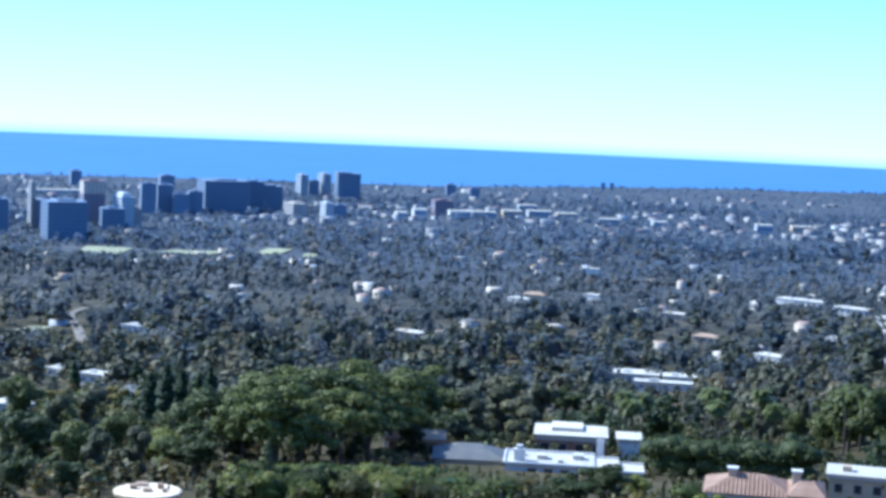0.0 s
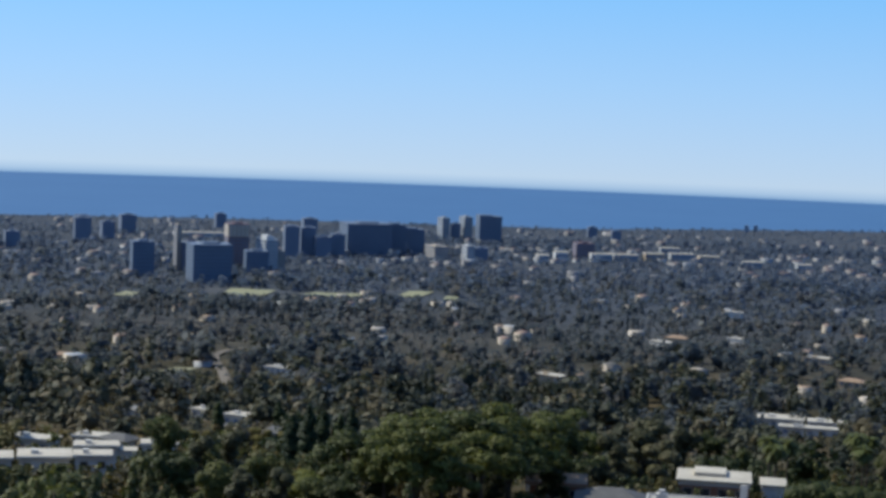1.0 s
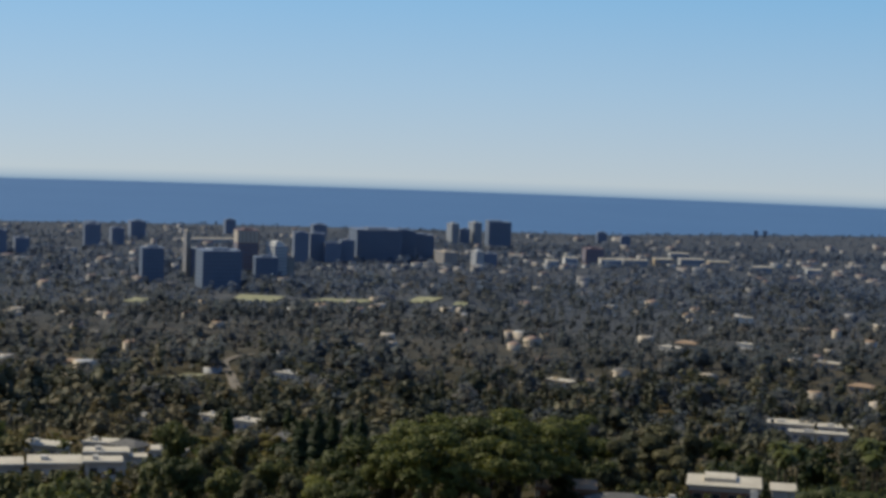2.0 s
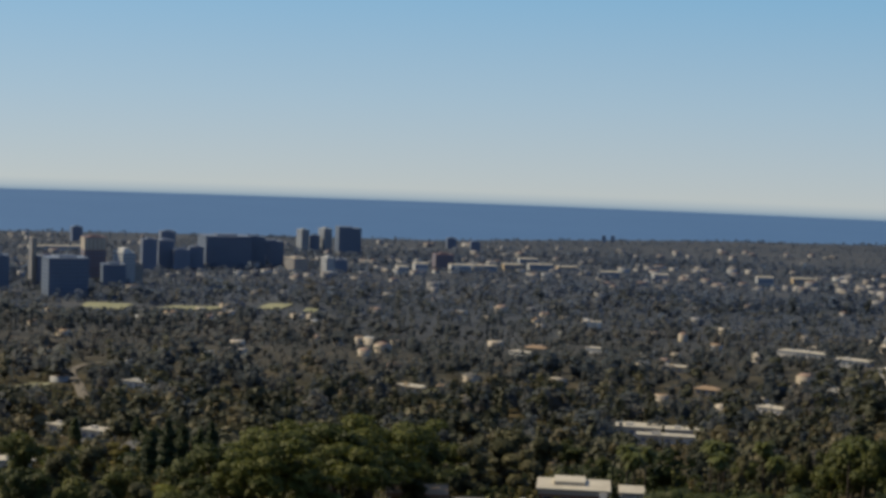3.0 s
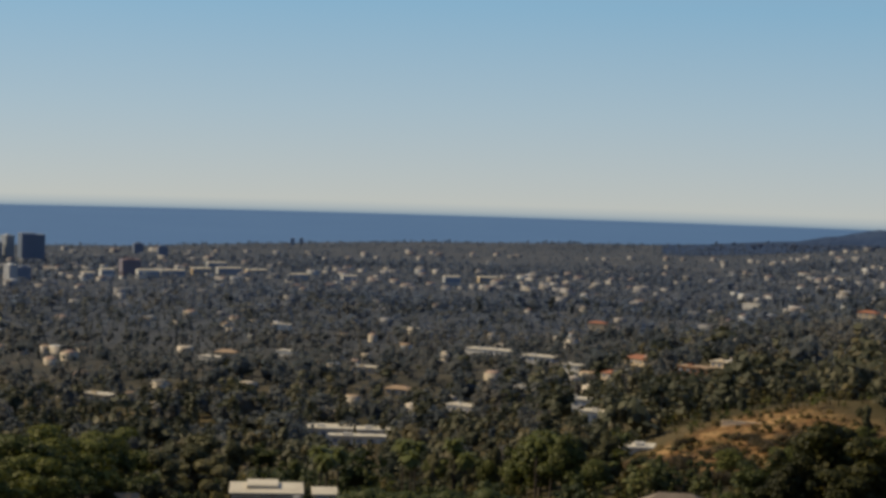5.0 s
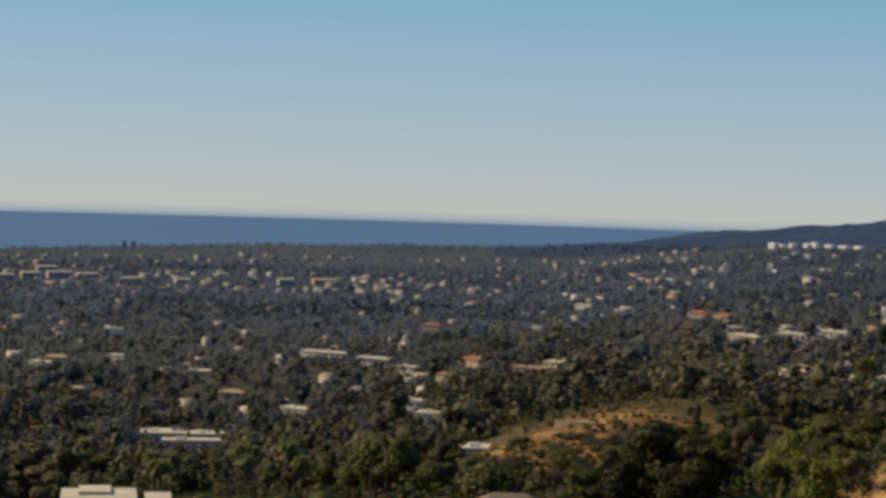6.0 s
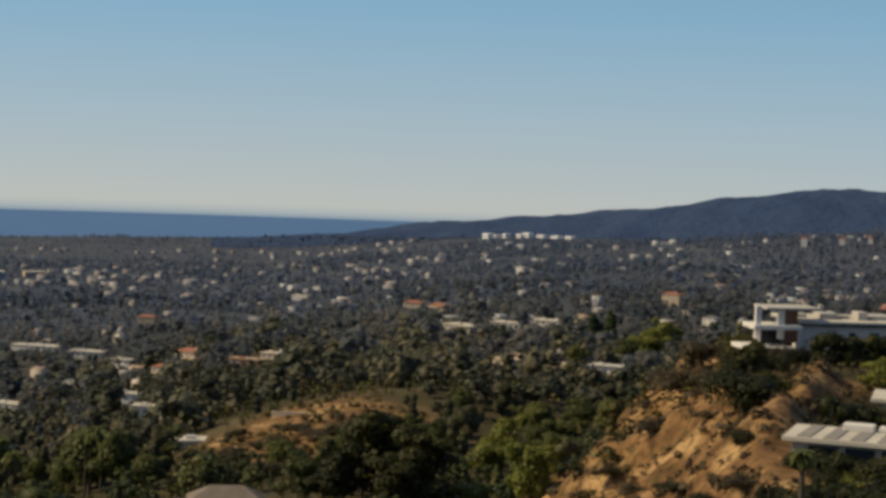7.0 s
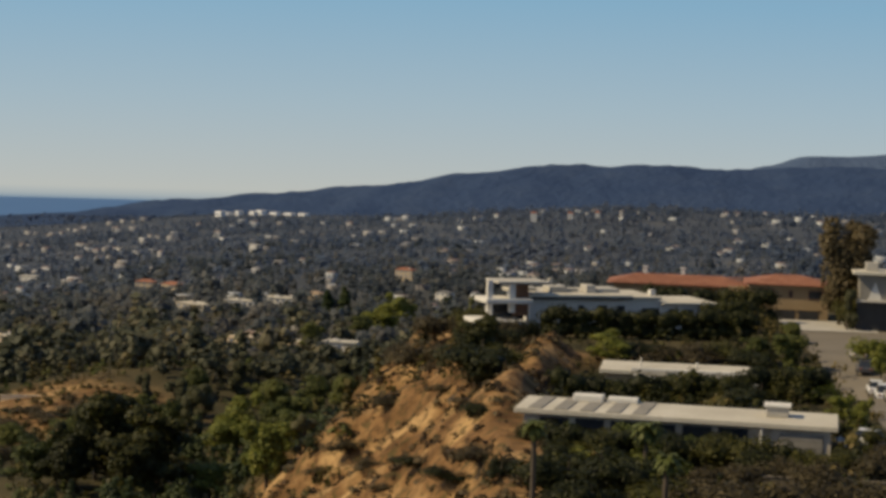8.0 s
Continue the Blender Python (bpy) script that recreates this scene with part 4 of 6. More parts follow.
# the white museum-like group on the ridge
for x, y, w, h in ((1088, 2815, 12, 11), (1104, 2822, 9, 7), (1118, 2812, 7, 9), (1140, 2805, 9, 8), (1150, 2800, 12, 10), (1172, 2795, 14, 6), (1192, 2785, 16, 5), (1212, 2775, 14, 5)):
    b = thing("hilltop_building", x, y, facing(x, y) - 42, "bright white stone building on the ridge", "building", group="white buildings on the ridge")
    h = h * 0.72
    part("wall", Soup().box(-w / 2, w / 2, 0, 12, -6, h).mesh("wall", M_BRIGHT), b)
    part("roof", Soup().box(-w / 2 - 0.3, w / 2 + 0.3, -0.3, 12.3, h, h + 0.5).mesh("roof", M_BRIGHT), b)
    part("window_band", Soup().box(-w * 0.4, w * 0.4, -0.15, 0.1, h * 0.35, h * 0.6).mesh("window_band", M_TGREY), b)
    keep(x, y, w)
    SIGHT.append((x, y, w * 0.6, float(ground_z(x, y)) + 1.0))
for x, y, w, h in ((1215, 2060, 8, 11), (1262, 2050, 7, 8), (1290, 2030, 6, 7)):
    b = thing("hilltop_house", x, y, facing(x, y), "tall pale house on the far crest", "house", group="houses on the far crest")
    part("wall", Soup().box(-w / 2, w / 2, 0, 9, -6, h).mesh("wall", M_WHITE), b)
    part("roof", Soup().hip(-w / 2 - 0.3, w / 2 + 0.3, -0.3, 9.3, h, h + 2).mesh("roof", M_TILE), b)
    keep(x, y, w)
    SIGHT.append((x, y, w * 0.6, float(ground_z(x, y)) + 1.0))


# ---- villas among the trees ----
W_FLAT = "white flat-roofed villa among dark trees"
villa(189, 1029, 10.5, 6.2, M_WHITE, M_ROOFW, wins=3, show=0.55, label="white two-storey cube house on the wooded slope")
villa(218, 996, 17, 4.6, M_SUNNY, M_TILE, "hip", wins=5, chimney=True, show=0.55, label="cream villa with clay-tiled roof and white gable")
villa(188, 919, 9.4, 5.0, M_SUNNY, M_TILE, "hip", wins=3, show=0.55, label="small cream house with a clay-tiled roof")
villa(216, 866, 16, 5.3, M_BROWNW, M_BROWNR, wins=4, show=0.55, label="red-brown flat-roofed villa on the slope")
villa(233, 876, 13, 4.8, M_SUNNY, M_ROOFW, wins=4, chimney=True, show=0.55, label="cream villa with a white roof and chimney")
villa(128, 684, 9.4, 4.5, M_WHITE, M_ROOFW, wins=3, wing=4, show=0.55, label="white stepped house on the slope")
villa(118, 590, 12, 3.2, M_WHITE, M_ROOFW, wins=4, label="long low house with a white flat roof")
villa(95, 413, 14.0, 1.5, M_WHITE, M_ROOFW, deep=7, turn=-10, z=float(ground_z(95, 413)) - 1.9, label="long low house with a thin white roof")
villa(40, 712, 17, 3.6, M_WHITE, M_ROOFW, deep=12, wins=4, turn=-6, wing=-6, label="large white flat-roofed villa with several wings")
villa(57, 704, 14, 3.2, M_WHITE, M_ROOFW, deep=9, wins=3, turn=-4, label="white wing of the large villa with a flat roof")
villa(50, 692, 22, 2.6, M_WHITE, M_ROOFW, deep=6, turn=-5, wins=5, label="low annex with a white flat roof")
villa(95, 1044, 14, 4.3, M_CREAM, M_BROWNR, "hip", wins=3, label="cream house with a brown pitched roof")
villa(113, 911, 14.6, 3.4, M_WHITE, M_ROOFW, wins=4, wing=5, label=W_FLAT)
villa(85, 1153, 18, 4.1, M_CREAM, M_ROOFW, wins=5, label="pale house with a flat roof on the plain")
villa(184, 1281, 22, 3.4, M_WHITE, M_ROOFW, wins=5, label=W_FLAT)
villa(46, 1553, 13.7, 4.2, M_WHITE, M_ROOFW, label="bright white flat-roofed house on the plain")
villa(155, 996, 8.9, 3.6, M_WHITE, M_ROOFW, label=W_FLAT)
villa(321, 1633, 15.7, 7.8, M_CREAM, M_TILE, "hip", label="pale house with a clay roof on the plain")
villa(513, 1488, 15.8, 8.3, M_CREAM, M_TILE, "hip", wins=3, show=0.55, label="large pinkish villa with a clay-tiled roof")
villa(524, 1459, 18.3, 4.6, M_CREAM, M_TILE, "hip", label="long villa wing with a clay-tiled roof")
villa(531, 1899, 19.7, 4.6, M_WHITE, M_ROOFW, label=W_FLAT)
villa(713, 2170, 10.8, 6.7, M_WHITE, M_ROOFW, label="bright white house on the far hillside")
villa(-61, 928, 14.8, 3.0, M_CREAM, M_ROOFW, wins=4, label="low pale house among trees")
villa(-10, 1268, 14.9, 3.2, M_WHITE, M_ROOFW, label=W_FLAT)
villa(1, 1296, 15.3, 3.2, M_CREAM, M_BROWNR, "hip", label="brown-roofed house among trees")
villa(41, 1289, 12.9, 3.2, M_WHITE, M_ROOFW, label=W_FLAT)
villa(157, 1624, 12.5, 4.8, M_WHITE, M_ROOFW, label=W_FLAT)
villa(324, 812, 11, 4.4, M_SUNNY, M_SUNNY, deep=9, wins=2, show=0.6, label="cream villa wing under repair on a terrace")
villa(337, 824, 12, 5.4, M_SUNNY, M_TCLAY, "hip", deep=9, wins=3, wing=-5, show=0.55, label="tall cream villa with a faded clay roof")
villa(350, 811, 10, 3.4, M_SUNNY, M_ROOFW, deep=8, wins=2, show=0.7, label="low cream garden house on a terrace")
villa(299, 646, 12.2, 3.4, M_WHITE, M_ROOFW, wins=3, label="white flat-roofed house below the spur")
villa(437, 1092, 20.8, 4.2, M_WHITE, M_ROOFW, wins=5, label=W_FLAT)
villa(473, 1112, 24.9, 4.3, M_WHITE, M_ROOFW, wins=6, chimney=True, label="long white house with chimneys on the slope")
villa(397, 920, 13, 3.2, M_WHITE, M_ROOFW, wins=3, label=W_FLAT)
villa(517, 1160, 9.7, 5.2, M_CREAM, M_BROWNR, "hip", wins=2, label="tall cream house with a brown roof")
villa(675, 1342, 15, 9.0, M_CREAM, M_TILE, "hip", wins=4, chimney=True, show=0.55, label="large pale villa with clay roof on the hillside")
villa(398, 1072, 23.6, 4.0, M_GREYW, M_ROOFW, wins=5, label="long grey house with a white roof")
villa(712, 1744, 10, 7.8, M_WHITE, M_ROOFW, label="bright white house on the far hillside")
villa(597, 1128, 11.3, 5.3, M_WHITE, M_SHINGLE, "hip", wins=3, label="white house with a grey roof on the slope")
villa(-185, 885, 16, 3.7, M_WHITE, M_ROOFW, wins=5, label="long white flat-roofed house by the road")
villa(-124, 536, 9.4, 3.0, M_WHITE, M_ROOFW, wins=3, label=W_FLAT)
villa(-96, 452, 3.6, 3.6, M_WHITE, M_SHINGLE, "hip", label="small white gabled house between trees")
villa(182, 1352, 24, 3.4, M_WHITE, M_ROOFW, label=W_FLAT)
villa(198, 1202, 21.5, 4.4, M_WHITE, M_ROOFW, wins=5, label=W_FLAT)
villa(-143, 412, 10, 3.0, M_WHITE, M_ROOFW, wins=4, label="white flat-roofed house on the western slope")
villa(-133, 424, 6.5, 3.0, M_WHITE, M_ROOFW, wins=2, label="small white flat-roofed annex")
villa(-118, 350, 9.5, 2.8, M_WHITE, M_ROOFW, deep=9, wins=3, label="long white flat roof over a low house")
villa(-114, 370, 7.9, 4.4, M_WHITE, M_ROOFW, wins=3, label="white two-storey cube house")
villa(-110, 403, 7.4, 3.4, M_WHITE, M_ROOFW, wins=2, label="white house with stepped roofs")
villa(-129, 346, 11, 2.6, M_WHITE, M_ROOFW, deep=8, wins=3, label="low white house with a broad flat roof")
villa(-107, 345, 6.5, 3.4, M_WHITE, M_ROOFW, wins=2, label="white cube house with a flat roof")
villa(-122, 396, 9, 2.8, M_WHITE, M_ROOFW, wins=3, wing=4, label="white stepped house on the western slope")
villa(-152, 388, 11, 2.8, M_CREAM, M_ROOFW, wins=3, label="cream house with a white flat roof")
villa(-126, 420, 8, 3.0, M_WHITE, M_SHINGLE, "hip", wins=2, label="white house with a grey pitched roof")
villa(-152, 603, 6.6, 3.2, M_WHITE, M_ROOFW, wins=2, label=W_FLAT)
villa(-220, 646, 7.5, 3.0, M_WHITE, M_ROOFW, wins=2, label=W_FLAT)
villa(-169, 586, 6.5, 3.0, M_WHITE, M_ROOFW, wins=2, label=W_FLAT)
villa(-307, 935, 11.6, 3.2, M_CREAM, M_BROWNR, "hip", wins=3, label="cream house with a brown roof")


# ---- the houses below the terrace ----
def round_house():
    ob = thing("round_house", -46.5, 232.5, facing(-46.5, 232.5), "small cream house with a rounded flat roof and roof clutter", "house", z=157.8)
    keep(-46.5, 232.5, 6)
    SIGHT.append((-46.5, 232.5, 5.5, 158.6))
    part("wall", Soup().tube([(0, 0, -4), (0, 0, 1.5)], [3.6, 3.6], 14).mesh("wall", M_CREAM), ob)
    part("roof", Soup().tube([(0, 0, 1.504), (0, 0, 1.9), (0, 0, 2.0)], [4.2, 4.3, 4.1], 14).mesh("roof", M_SUNNY), ob, "pale rounded roof slab")
    for x0, y0, q, h in ((-2.2, 0.4, 0.9, 0.5), (-0.6, -1.2, 1.1, 0.35), (1.2, 0.6, 0.8, 0.6), (1.8, -1.4, 0.6, 0.4), (-1.4, 2.0, 1.4, 0.3)):
        part("roof_unit", Soup().box(x0, x0 + q, y0, y0 + q, 2.004, 2.0 + h).mesh("roof_unit", M_BROWNR, 0.04), ob)
    part("vent_pipe", Soup().tube([(2.6, 0.2, 1.9), (2.6, 0.2, 3.2)], [0.12, 0.1], 8).mesh("vent_pipe", M_DARK), ob)


round_house()
villa(-19, 329, 9, 3.0, M_BROWNW, M_BROWNR, deep=9, wins=3, z=145.4, overhang=0.9, label="house with a brown flat roof under pines")
villa(-9, 308, 11, 2.4, M_GREYW, M_SHINGLE, "hip", deep=9, wins=3, z=147.6, label="house with a grey shingled pitched roof")
def white_compound():
    """Two low flat-roofed houses in steps: parapets, roof boxes, a broad chimney, a porch wall."""
    ob = thing("white_house", 6.5, 299, facing(6.5, 299), "long white house with stepped flat roofs and a broad chimney", "house", z=149.2)
    keep(6.5, 304, 11)
    SIGHT.append((6.5, 299, 13, 150.6))
    for x0, x1, y0, y1, h, wall in ((-9.5, 4.5, 0, 10, 2.3, M_WHITE), (4.52, 8.4, -1.0, 9, 2.0, M_WHITE), (8.42, 12.4, 1.5, 8, 1.5, M_CREAM)):
        part("wall", Soup().box(x0, x1, y0, y1, -4, h).mesh("wall", wall), ob)
        part("roof", Soup().box(x0 - 0.3, x1 + 0.28, y0 - 0.4, y1 + 0.4, h, h + 0.22).mesh("roof", M_CONC if x0 < 0 else M_ROOFW, 0.03), ob)
        e = Soup().box(x0 - 0.3, x1 + 0.28, y0 - 0.4, y0 - 0.15, h + 0.224, h + 0.5).box(x0 - 0.3, x0 - 0.05, y0 - 0.148, y1 + 0.4, h + 0.224, h + 0.5)
        part("parapet", e.box(x0 - 0.04, x1 + 0.28, y1 + 0.15, y1 + 0.4, h + 0.224, h + 0.5).mesh("parapet", M_WHITE), ob)
    for x0, x1, y0, y1, h in ((-4.5, -2.8, 4, 6, 0.7), (-1.2, -0.3, 2, 3, 0.5), (1.2, 3.0, 5, 7, 0.8), (-7.0, -6.2, 6, 7, 0.45)):
        part("roof_unit", Soup().box(x0, x1, y0, y1, 2.524, 2.52 + h).mesh("roof_unit", M_ROOFW, 0.05), ob)
    c = part("chimney", Soup().box(-8.2, -6.4, 2, 3.4, 2.3, 4.4).mesh("chimney", M_WHITE, 0.05), ob, "broad white chimney")
    part("cap", Soup().box(-7.8, -6.8, 2.3, 3.1, 4.404, 5.0).mesh("cap", M_WHITE, 0.04), c)
    part("porch_wall", Soup().box(5.0, 6.2, 10.2, 10.6, -4, 5.0).mesh("porch_wall", M_WHITE), ob, "tall white wall end")
    front_windows(ob, 13, 0, 0.4, 1.8, 5, width=0.5)
    back = thing("flat_roofed_villa", 8, 328, facing(8, 328), "white flat-roofed villa with a brown lower wall", "house", z=147.6)
    keep(9, 333, 9)
    SIGHT.append((9, 328, 12, 149.8))
    part("wall", Soup().box(-6, 6, 0, 9, -4, 2.5).mesh("wall", M_BROWNW), back)
    part("upper_wall", Soup().box(-6.1, 6.1, -0.1, 9.1, 2.504, 3.3).mesh("upper_wall", M_WHITE), back)
    part("roof", Soup().box(-6.5, 6.4, -0.8, 9.6, 3.304, 3.6).mesh("roof", M_ROOFW, 0.04), back)
    part("roof", Soup().box(-3.5, 2.0, 3.0, 9.0, 3.604, 4.2).mesh("roof", M_ROOFW, 0.04), back)
    part("wing", Soup().box(8.2, 12.0, 3, 9, -4, 2.6).mesh("wing", M_WHITE), back)
    part("wing_roof", Soup().box(7.8, 12.4, 2.5, 9.5, 2.604, 2.9).mesh("wing_roof", M_ROOFW, 0.04), back)
    front_windows(back, 12, 0, 0.6, 2.0, 4, width=0.5)


white_compound()


def clay_house():
    ob = thing("clay_roofed_house", 30, 236.5, facing(30, 236.5), "white house with weathered clay-tiled hipped roofs", "house", z=158.8)
    keep(30, 241, 8)
    part("wall", Soup().box(-7.0, 3.2, 0, 9, -3, 3.4).mesh("wall", M_WHITE), ob)
    tiled_roof("roof", 11.4, 9, 3.4, 1.9, ob, M_OLDTILE).location.x = -1.9
    part("gable_wall", Soup().box(3.22, 7.2, -1.2, 8, -3, 3.9).mesh("gable_wall", M_WHITE), ob)
    part("gable_roof", Soup().hip(2.9, 7.6, -1.7, 8.5, 3.9, 5.2).mesh("gable_roof", M_OLDTILE), ob)
    for x0, z1 in ((-4.6, 5.8), (3.4, 6.0)):
        c = part("chimney", Soup().box(x0, x0 + 1.1, 3.4, 4.4, 3, z1).mesh("chimney", M_CREAM, 0.04), ob, "square stucco chimney")
        part("cap", Soup().box(x0 - 0.15, x0 + 1.25, 3.25, 4.55, z1, z1 + 0.25).mesh("cap", M_WHITE), c)
    for x0, x1, y in ((-6, -4.6, 0), (-3.2, -1.8, 0), (0, 1.6, 0), (4.4, 6.0, -1.2)):
        w = part("window", Soup().box(x0 - 0.1, x1 + 0.1, y - 0.08, y + 0.04, 1.0, 2.7).mesh("window", M_WHITE), ob)
        part("pane", Soup().box(x0, x1, y - 0.12, y - 0.084, 1.1, 2.6).mesh("pane", M_GLASS), w)
villa(47, 268, 8, 3.0, M_CREAM, M_CONC, deep=8, wins=3, z=155.4, wing=4, label="beige flat-roofed house with a tall white wall")
villa(-24, 345, 3.2, 3.4, M_WHITE, M_ROOFW, "hip", deep=4, z=145.5, label="small white gabled garden shed under pines")
ribbon("pool", [(-12.5, 273), (-8.5, 272)], 4, M_POOL, "small teal swimming pool behind bushes", "pool", lift=0.35)

def gabled_house():
    """A house with a broad grey-brown roof, two small front gables with pale bargeboards and a side gable."""
    ob = thing("gabled_house", 74.2, 305.2, facing(74.2, 309.2), "house with a broad grey-brown pitched roof and small gables", "house", z=149.1)
    keep(74.2, 309.2, 9)
    SIGHT.append((74.2, 305.2, 9.5, 151.7))
    part("wall", Soup().box(-6, 6, 0, 8, -5, 3.6).mesh("wall", M_CREAM), ob)
    part("roof", Soup().hip(-6.7, 6.7, -0.7, 8.7, 3.604, 6.2, 0.3).mesh("roof", M_SHINGLEB), ob, "grey-brown shingled roof")
    for x0 in (-2.6, 0.6, -9.6):
        w, y0, z0 = (3.0, -1.6, 3.0) if x0 > -5 else (3.4, -0.5, 2.4)
        g, xm = Soup(), x0 + w / 2
        g.add([(x0, y0, -4), (x0 + w, y0, -4), (x0 + w, y0, z0), (xm, y0, z0 + 1.3), (x0, y0, z0), (x0, y0 + 5, -4), (x0 + w, y0 + 5, -4), (x0 + w, y0 + 5, z0), (xm, y0 + 5, z0 + 1.3), (x0, y0 + 5, z0)],
              [(0, 1, 2, 3, 4), (9, 8, 7, 6, 5), (1, 6, 7, 2), (5, 0, 4, 9), (0, 5, 6, 1), (2, 7, 8, 3), (4, 3, 8, 9)])
        gable = part("gable", g.mesh("gable", M_CREAM), ob, "small gable")
        for sx in (-1, 1):
            e = Soup()
            xa = xm + sx * (w / 2 + 0.35)
            za = z0 - 0.3
            e.add([(xa, y0 - 0.3, za), (xm, y0 - 0.3, z0 + 1.32), (xm, y0 + 5, z0 + 1.32), (xa, y0 + 5, za), (xa, y0 - 0.3, za + 0.22), (xm, y0 - 0.3, z0 + 1.54), (xm, y0 + 5, z0 + 1.54), (xa, y0 + 5, za + 0.22)],
                  [(3, 2, 1, 0), (4, 5, 6, 7), (0, 1, 5, 4), (1, 2, 6, 5), (2, 3, 7, 6), (3, 0, 4, 7)])
            part("gable_roof", e.mesh("gable_roof", M_SHINGLEB), gable)
            f = Soup()
            f.add([(xa, y0 - 0.36, za), (xm, y0 - 0.36, z0 + 1.32), (xm, y0 - 0.304, z0 + 1.32), (xa, y0 - 0.304, za), (xa, y0 - 0.36, za + 0.26), (xm, y0 - 0.36, z0 + 1.58), (xm, y0 - 0.304, z0 + 1.58), (xa, y0 - 0.304, za + 0.26)],
                  [(3, 2, 1, 0), (4, 5, 6, 7), (0, 1, 5, 4), (1, 2, 6, 5), (2, 3, 7, 6), (3, 0, 4, 7)])
            part("bargeboard", f.mesh("bargeboard", M_WHITE), gable, "pale bargeboard")
        part("window", Soup().box(xm - 0.5, xm + 0.5, y0 - 0.08, y0 + 0.04, z0 - 1.6, z0 - 0.4).mesh("window", M_WHITE), gable)


gabled_house()

# ---- the houses on the spur ----
def modern_house():
    ob = thing("modern_house", 133.2, 225.6, -12, "long grey modern house with white flat roofs and a pillared pavilion", "house", z=187.4)
    keep(146, 224, 16)
    part("wall", Soup().box(0, 14.4, 0, 11, -3, 3.5).mesh("wall", M_WHITE), ob)
    part("wall", Soup().box(14.42, 19, 0.6, 11, -3, 3.3).mesh("wall", M_WHITE), ob)
    part("wall", Soup().box(19.02, 27.2, 0.2, 10, -3, 2.6).mesh("wall", M_WHITE), ob)
    part("roof", Soup().box(-0.6, 14.6, -0.7, 11.6, 3.5, 3.95).mesh("roof", M_ROOFW, 0.04), ob)
    part("roof", Soup().box(14.62, 19.2, 0.1, 11.4, 3.3, 3.7).mesh("roof", M_ROOFW, 0.04), ob)
    part("roof", Soup().box(19.22, 27.7, -0.4, 10.4, 2.6, 2.95).mesh("roof", M_ROOFW, 0.04), ob)
    part("fascia", Soup().box(-0.6, 14.6, -0.75, -0.704, 3.3, 3.62).mesh("fascia", M_DARK), ob, "dark strip under the roof edge")
    for x0, x1, y0, y1, h in ((3.6, 6.2, 3, 6, 0.8), (6.6, 8.2, 4, 6, 0.5), (8.8, 10.2, 2.4, 5, 1.1), (10.8, 14, 3, 7, 0.6), (1.0, 2.4, 5, 7, 0.5), (5.0, 5.6, 7.5, 8.1, 1.6)):
        part("roof_unit", Soup().box(x0, x1, y0, y1, 3.954, 3.95 + h).mesh("roof_unit", M_CONC, 0.06), ob, "pale roof equipment box")
    part("roof_unit", Soup().box(18.2, 19.0, 2, 3, 3.704, 4.5).mesh("roof_unit", M_WHITE, 0.05), ob, "white roof vent box")
    for x0, x1, z0, z1, y in ((6.9, 7.6, 0.7, 2.4, 0), (9.8, 11, 0.0, 2.4, 0), (12.6, 13.6, 0.4, 2.4, 0), (16.6, 19.0, 0.6, 2.0, 0.6), (20.4, 21.2, 0.6, 1.9, 0.2), (22.6, 24.0, 0.6, 1.9, 0.2)):
        w = part("window", Soup().box(x0 - 0.08, x1 + 0.08, y - 0.06, y + 0.04, z0 - 0.08, z1 + 0.08).mesh("window", M_DARK), ob)
        part("pane", Soup().box(x0, x1, y - 0.1, y - 0.064, z0, z1).mesh("pane", M_GLASS), w, "dark glass pane")
    # the pavilion
    for x, z1 in ((-6.6, 6.0), (-3.4, 5.9)):
        part("column", Soup().box(x - 0.4, x + 0.4, -2.2, -1.5, 1.6, z1).mesh("column", M_WHITE, 0.04), ob, "white square column")
    part("canopy", Soup().box(-5.6, 1.8, -2.4, 3.5, 5.5, 5.85).mesh("canopy", M_CONC, 0.05), ob, "thin pale canopy slab")
    part("screen", Soup().box(-2.6, -0.6, -0.4, 2, 1.0, 5.5).mesh("screen", M_BROWNW), ob, "brown timber screen")
    part("balcony_slab", Soup().box(-7.4, -0.8, -3, 2.5, 2.9, 3.5).mesh("balcony_slab", M_WHITE, 0.05), ob, "white balcony slab")
    for x in (-6.5, -1.0):
        part("post", Soup().box(x - 0.13, x + 0.13, -2.6, -2.34, -1, 2.9).mesh("post", M_WHITE), ob)
    part("back_wall", Soup().box(-6.0, -0.9, 0.5, 0.8, 0.2, 2.88).mesh("back_wall", M_GLASS), ob, "dark glazed wall")
    part("deck", Soup().box(-9.0, -2.2, -4.5, 2.0, 0.2, 0.75).mesh("deck", M_WHITE, 0.05), ob, "white deck edge")
    part("deck_wall", Soup().box(-3.4, -2.3, -4.3, -3.6, -1.8, 0.196).mesh("deck_wall", M_WHITE), ob)
    return ob


modern_house()


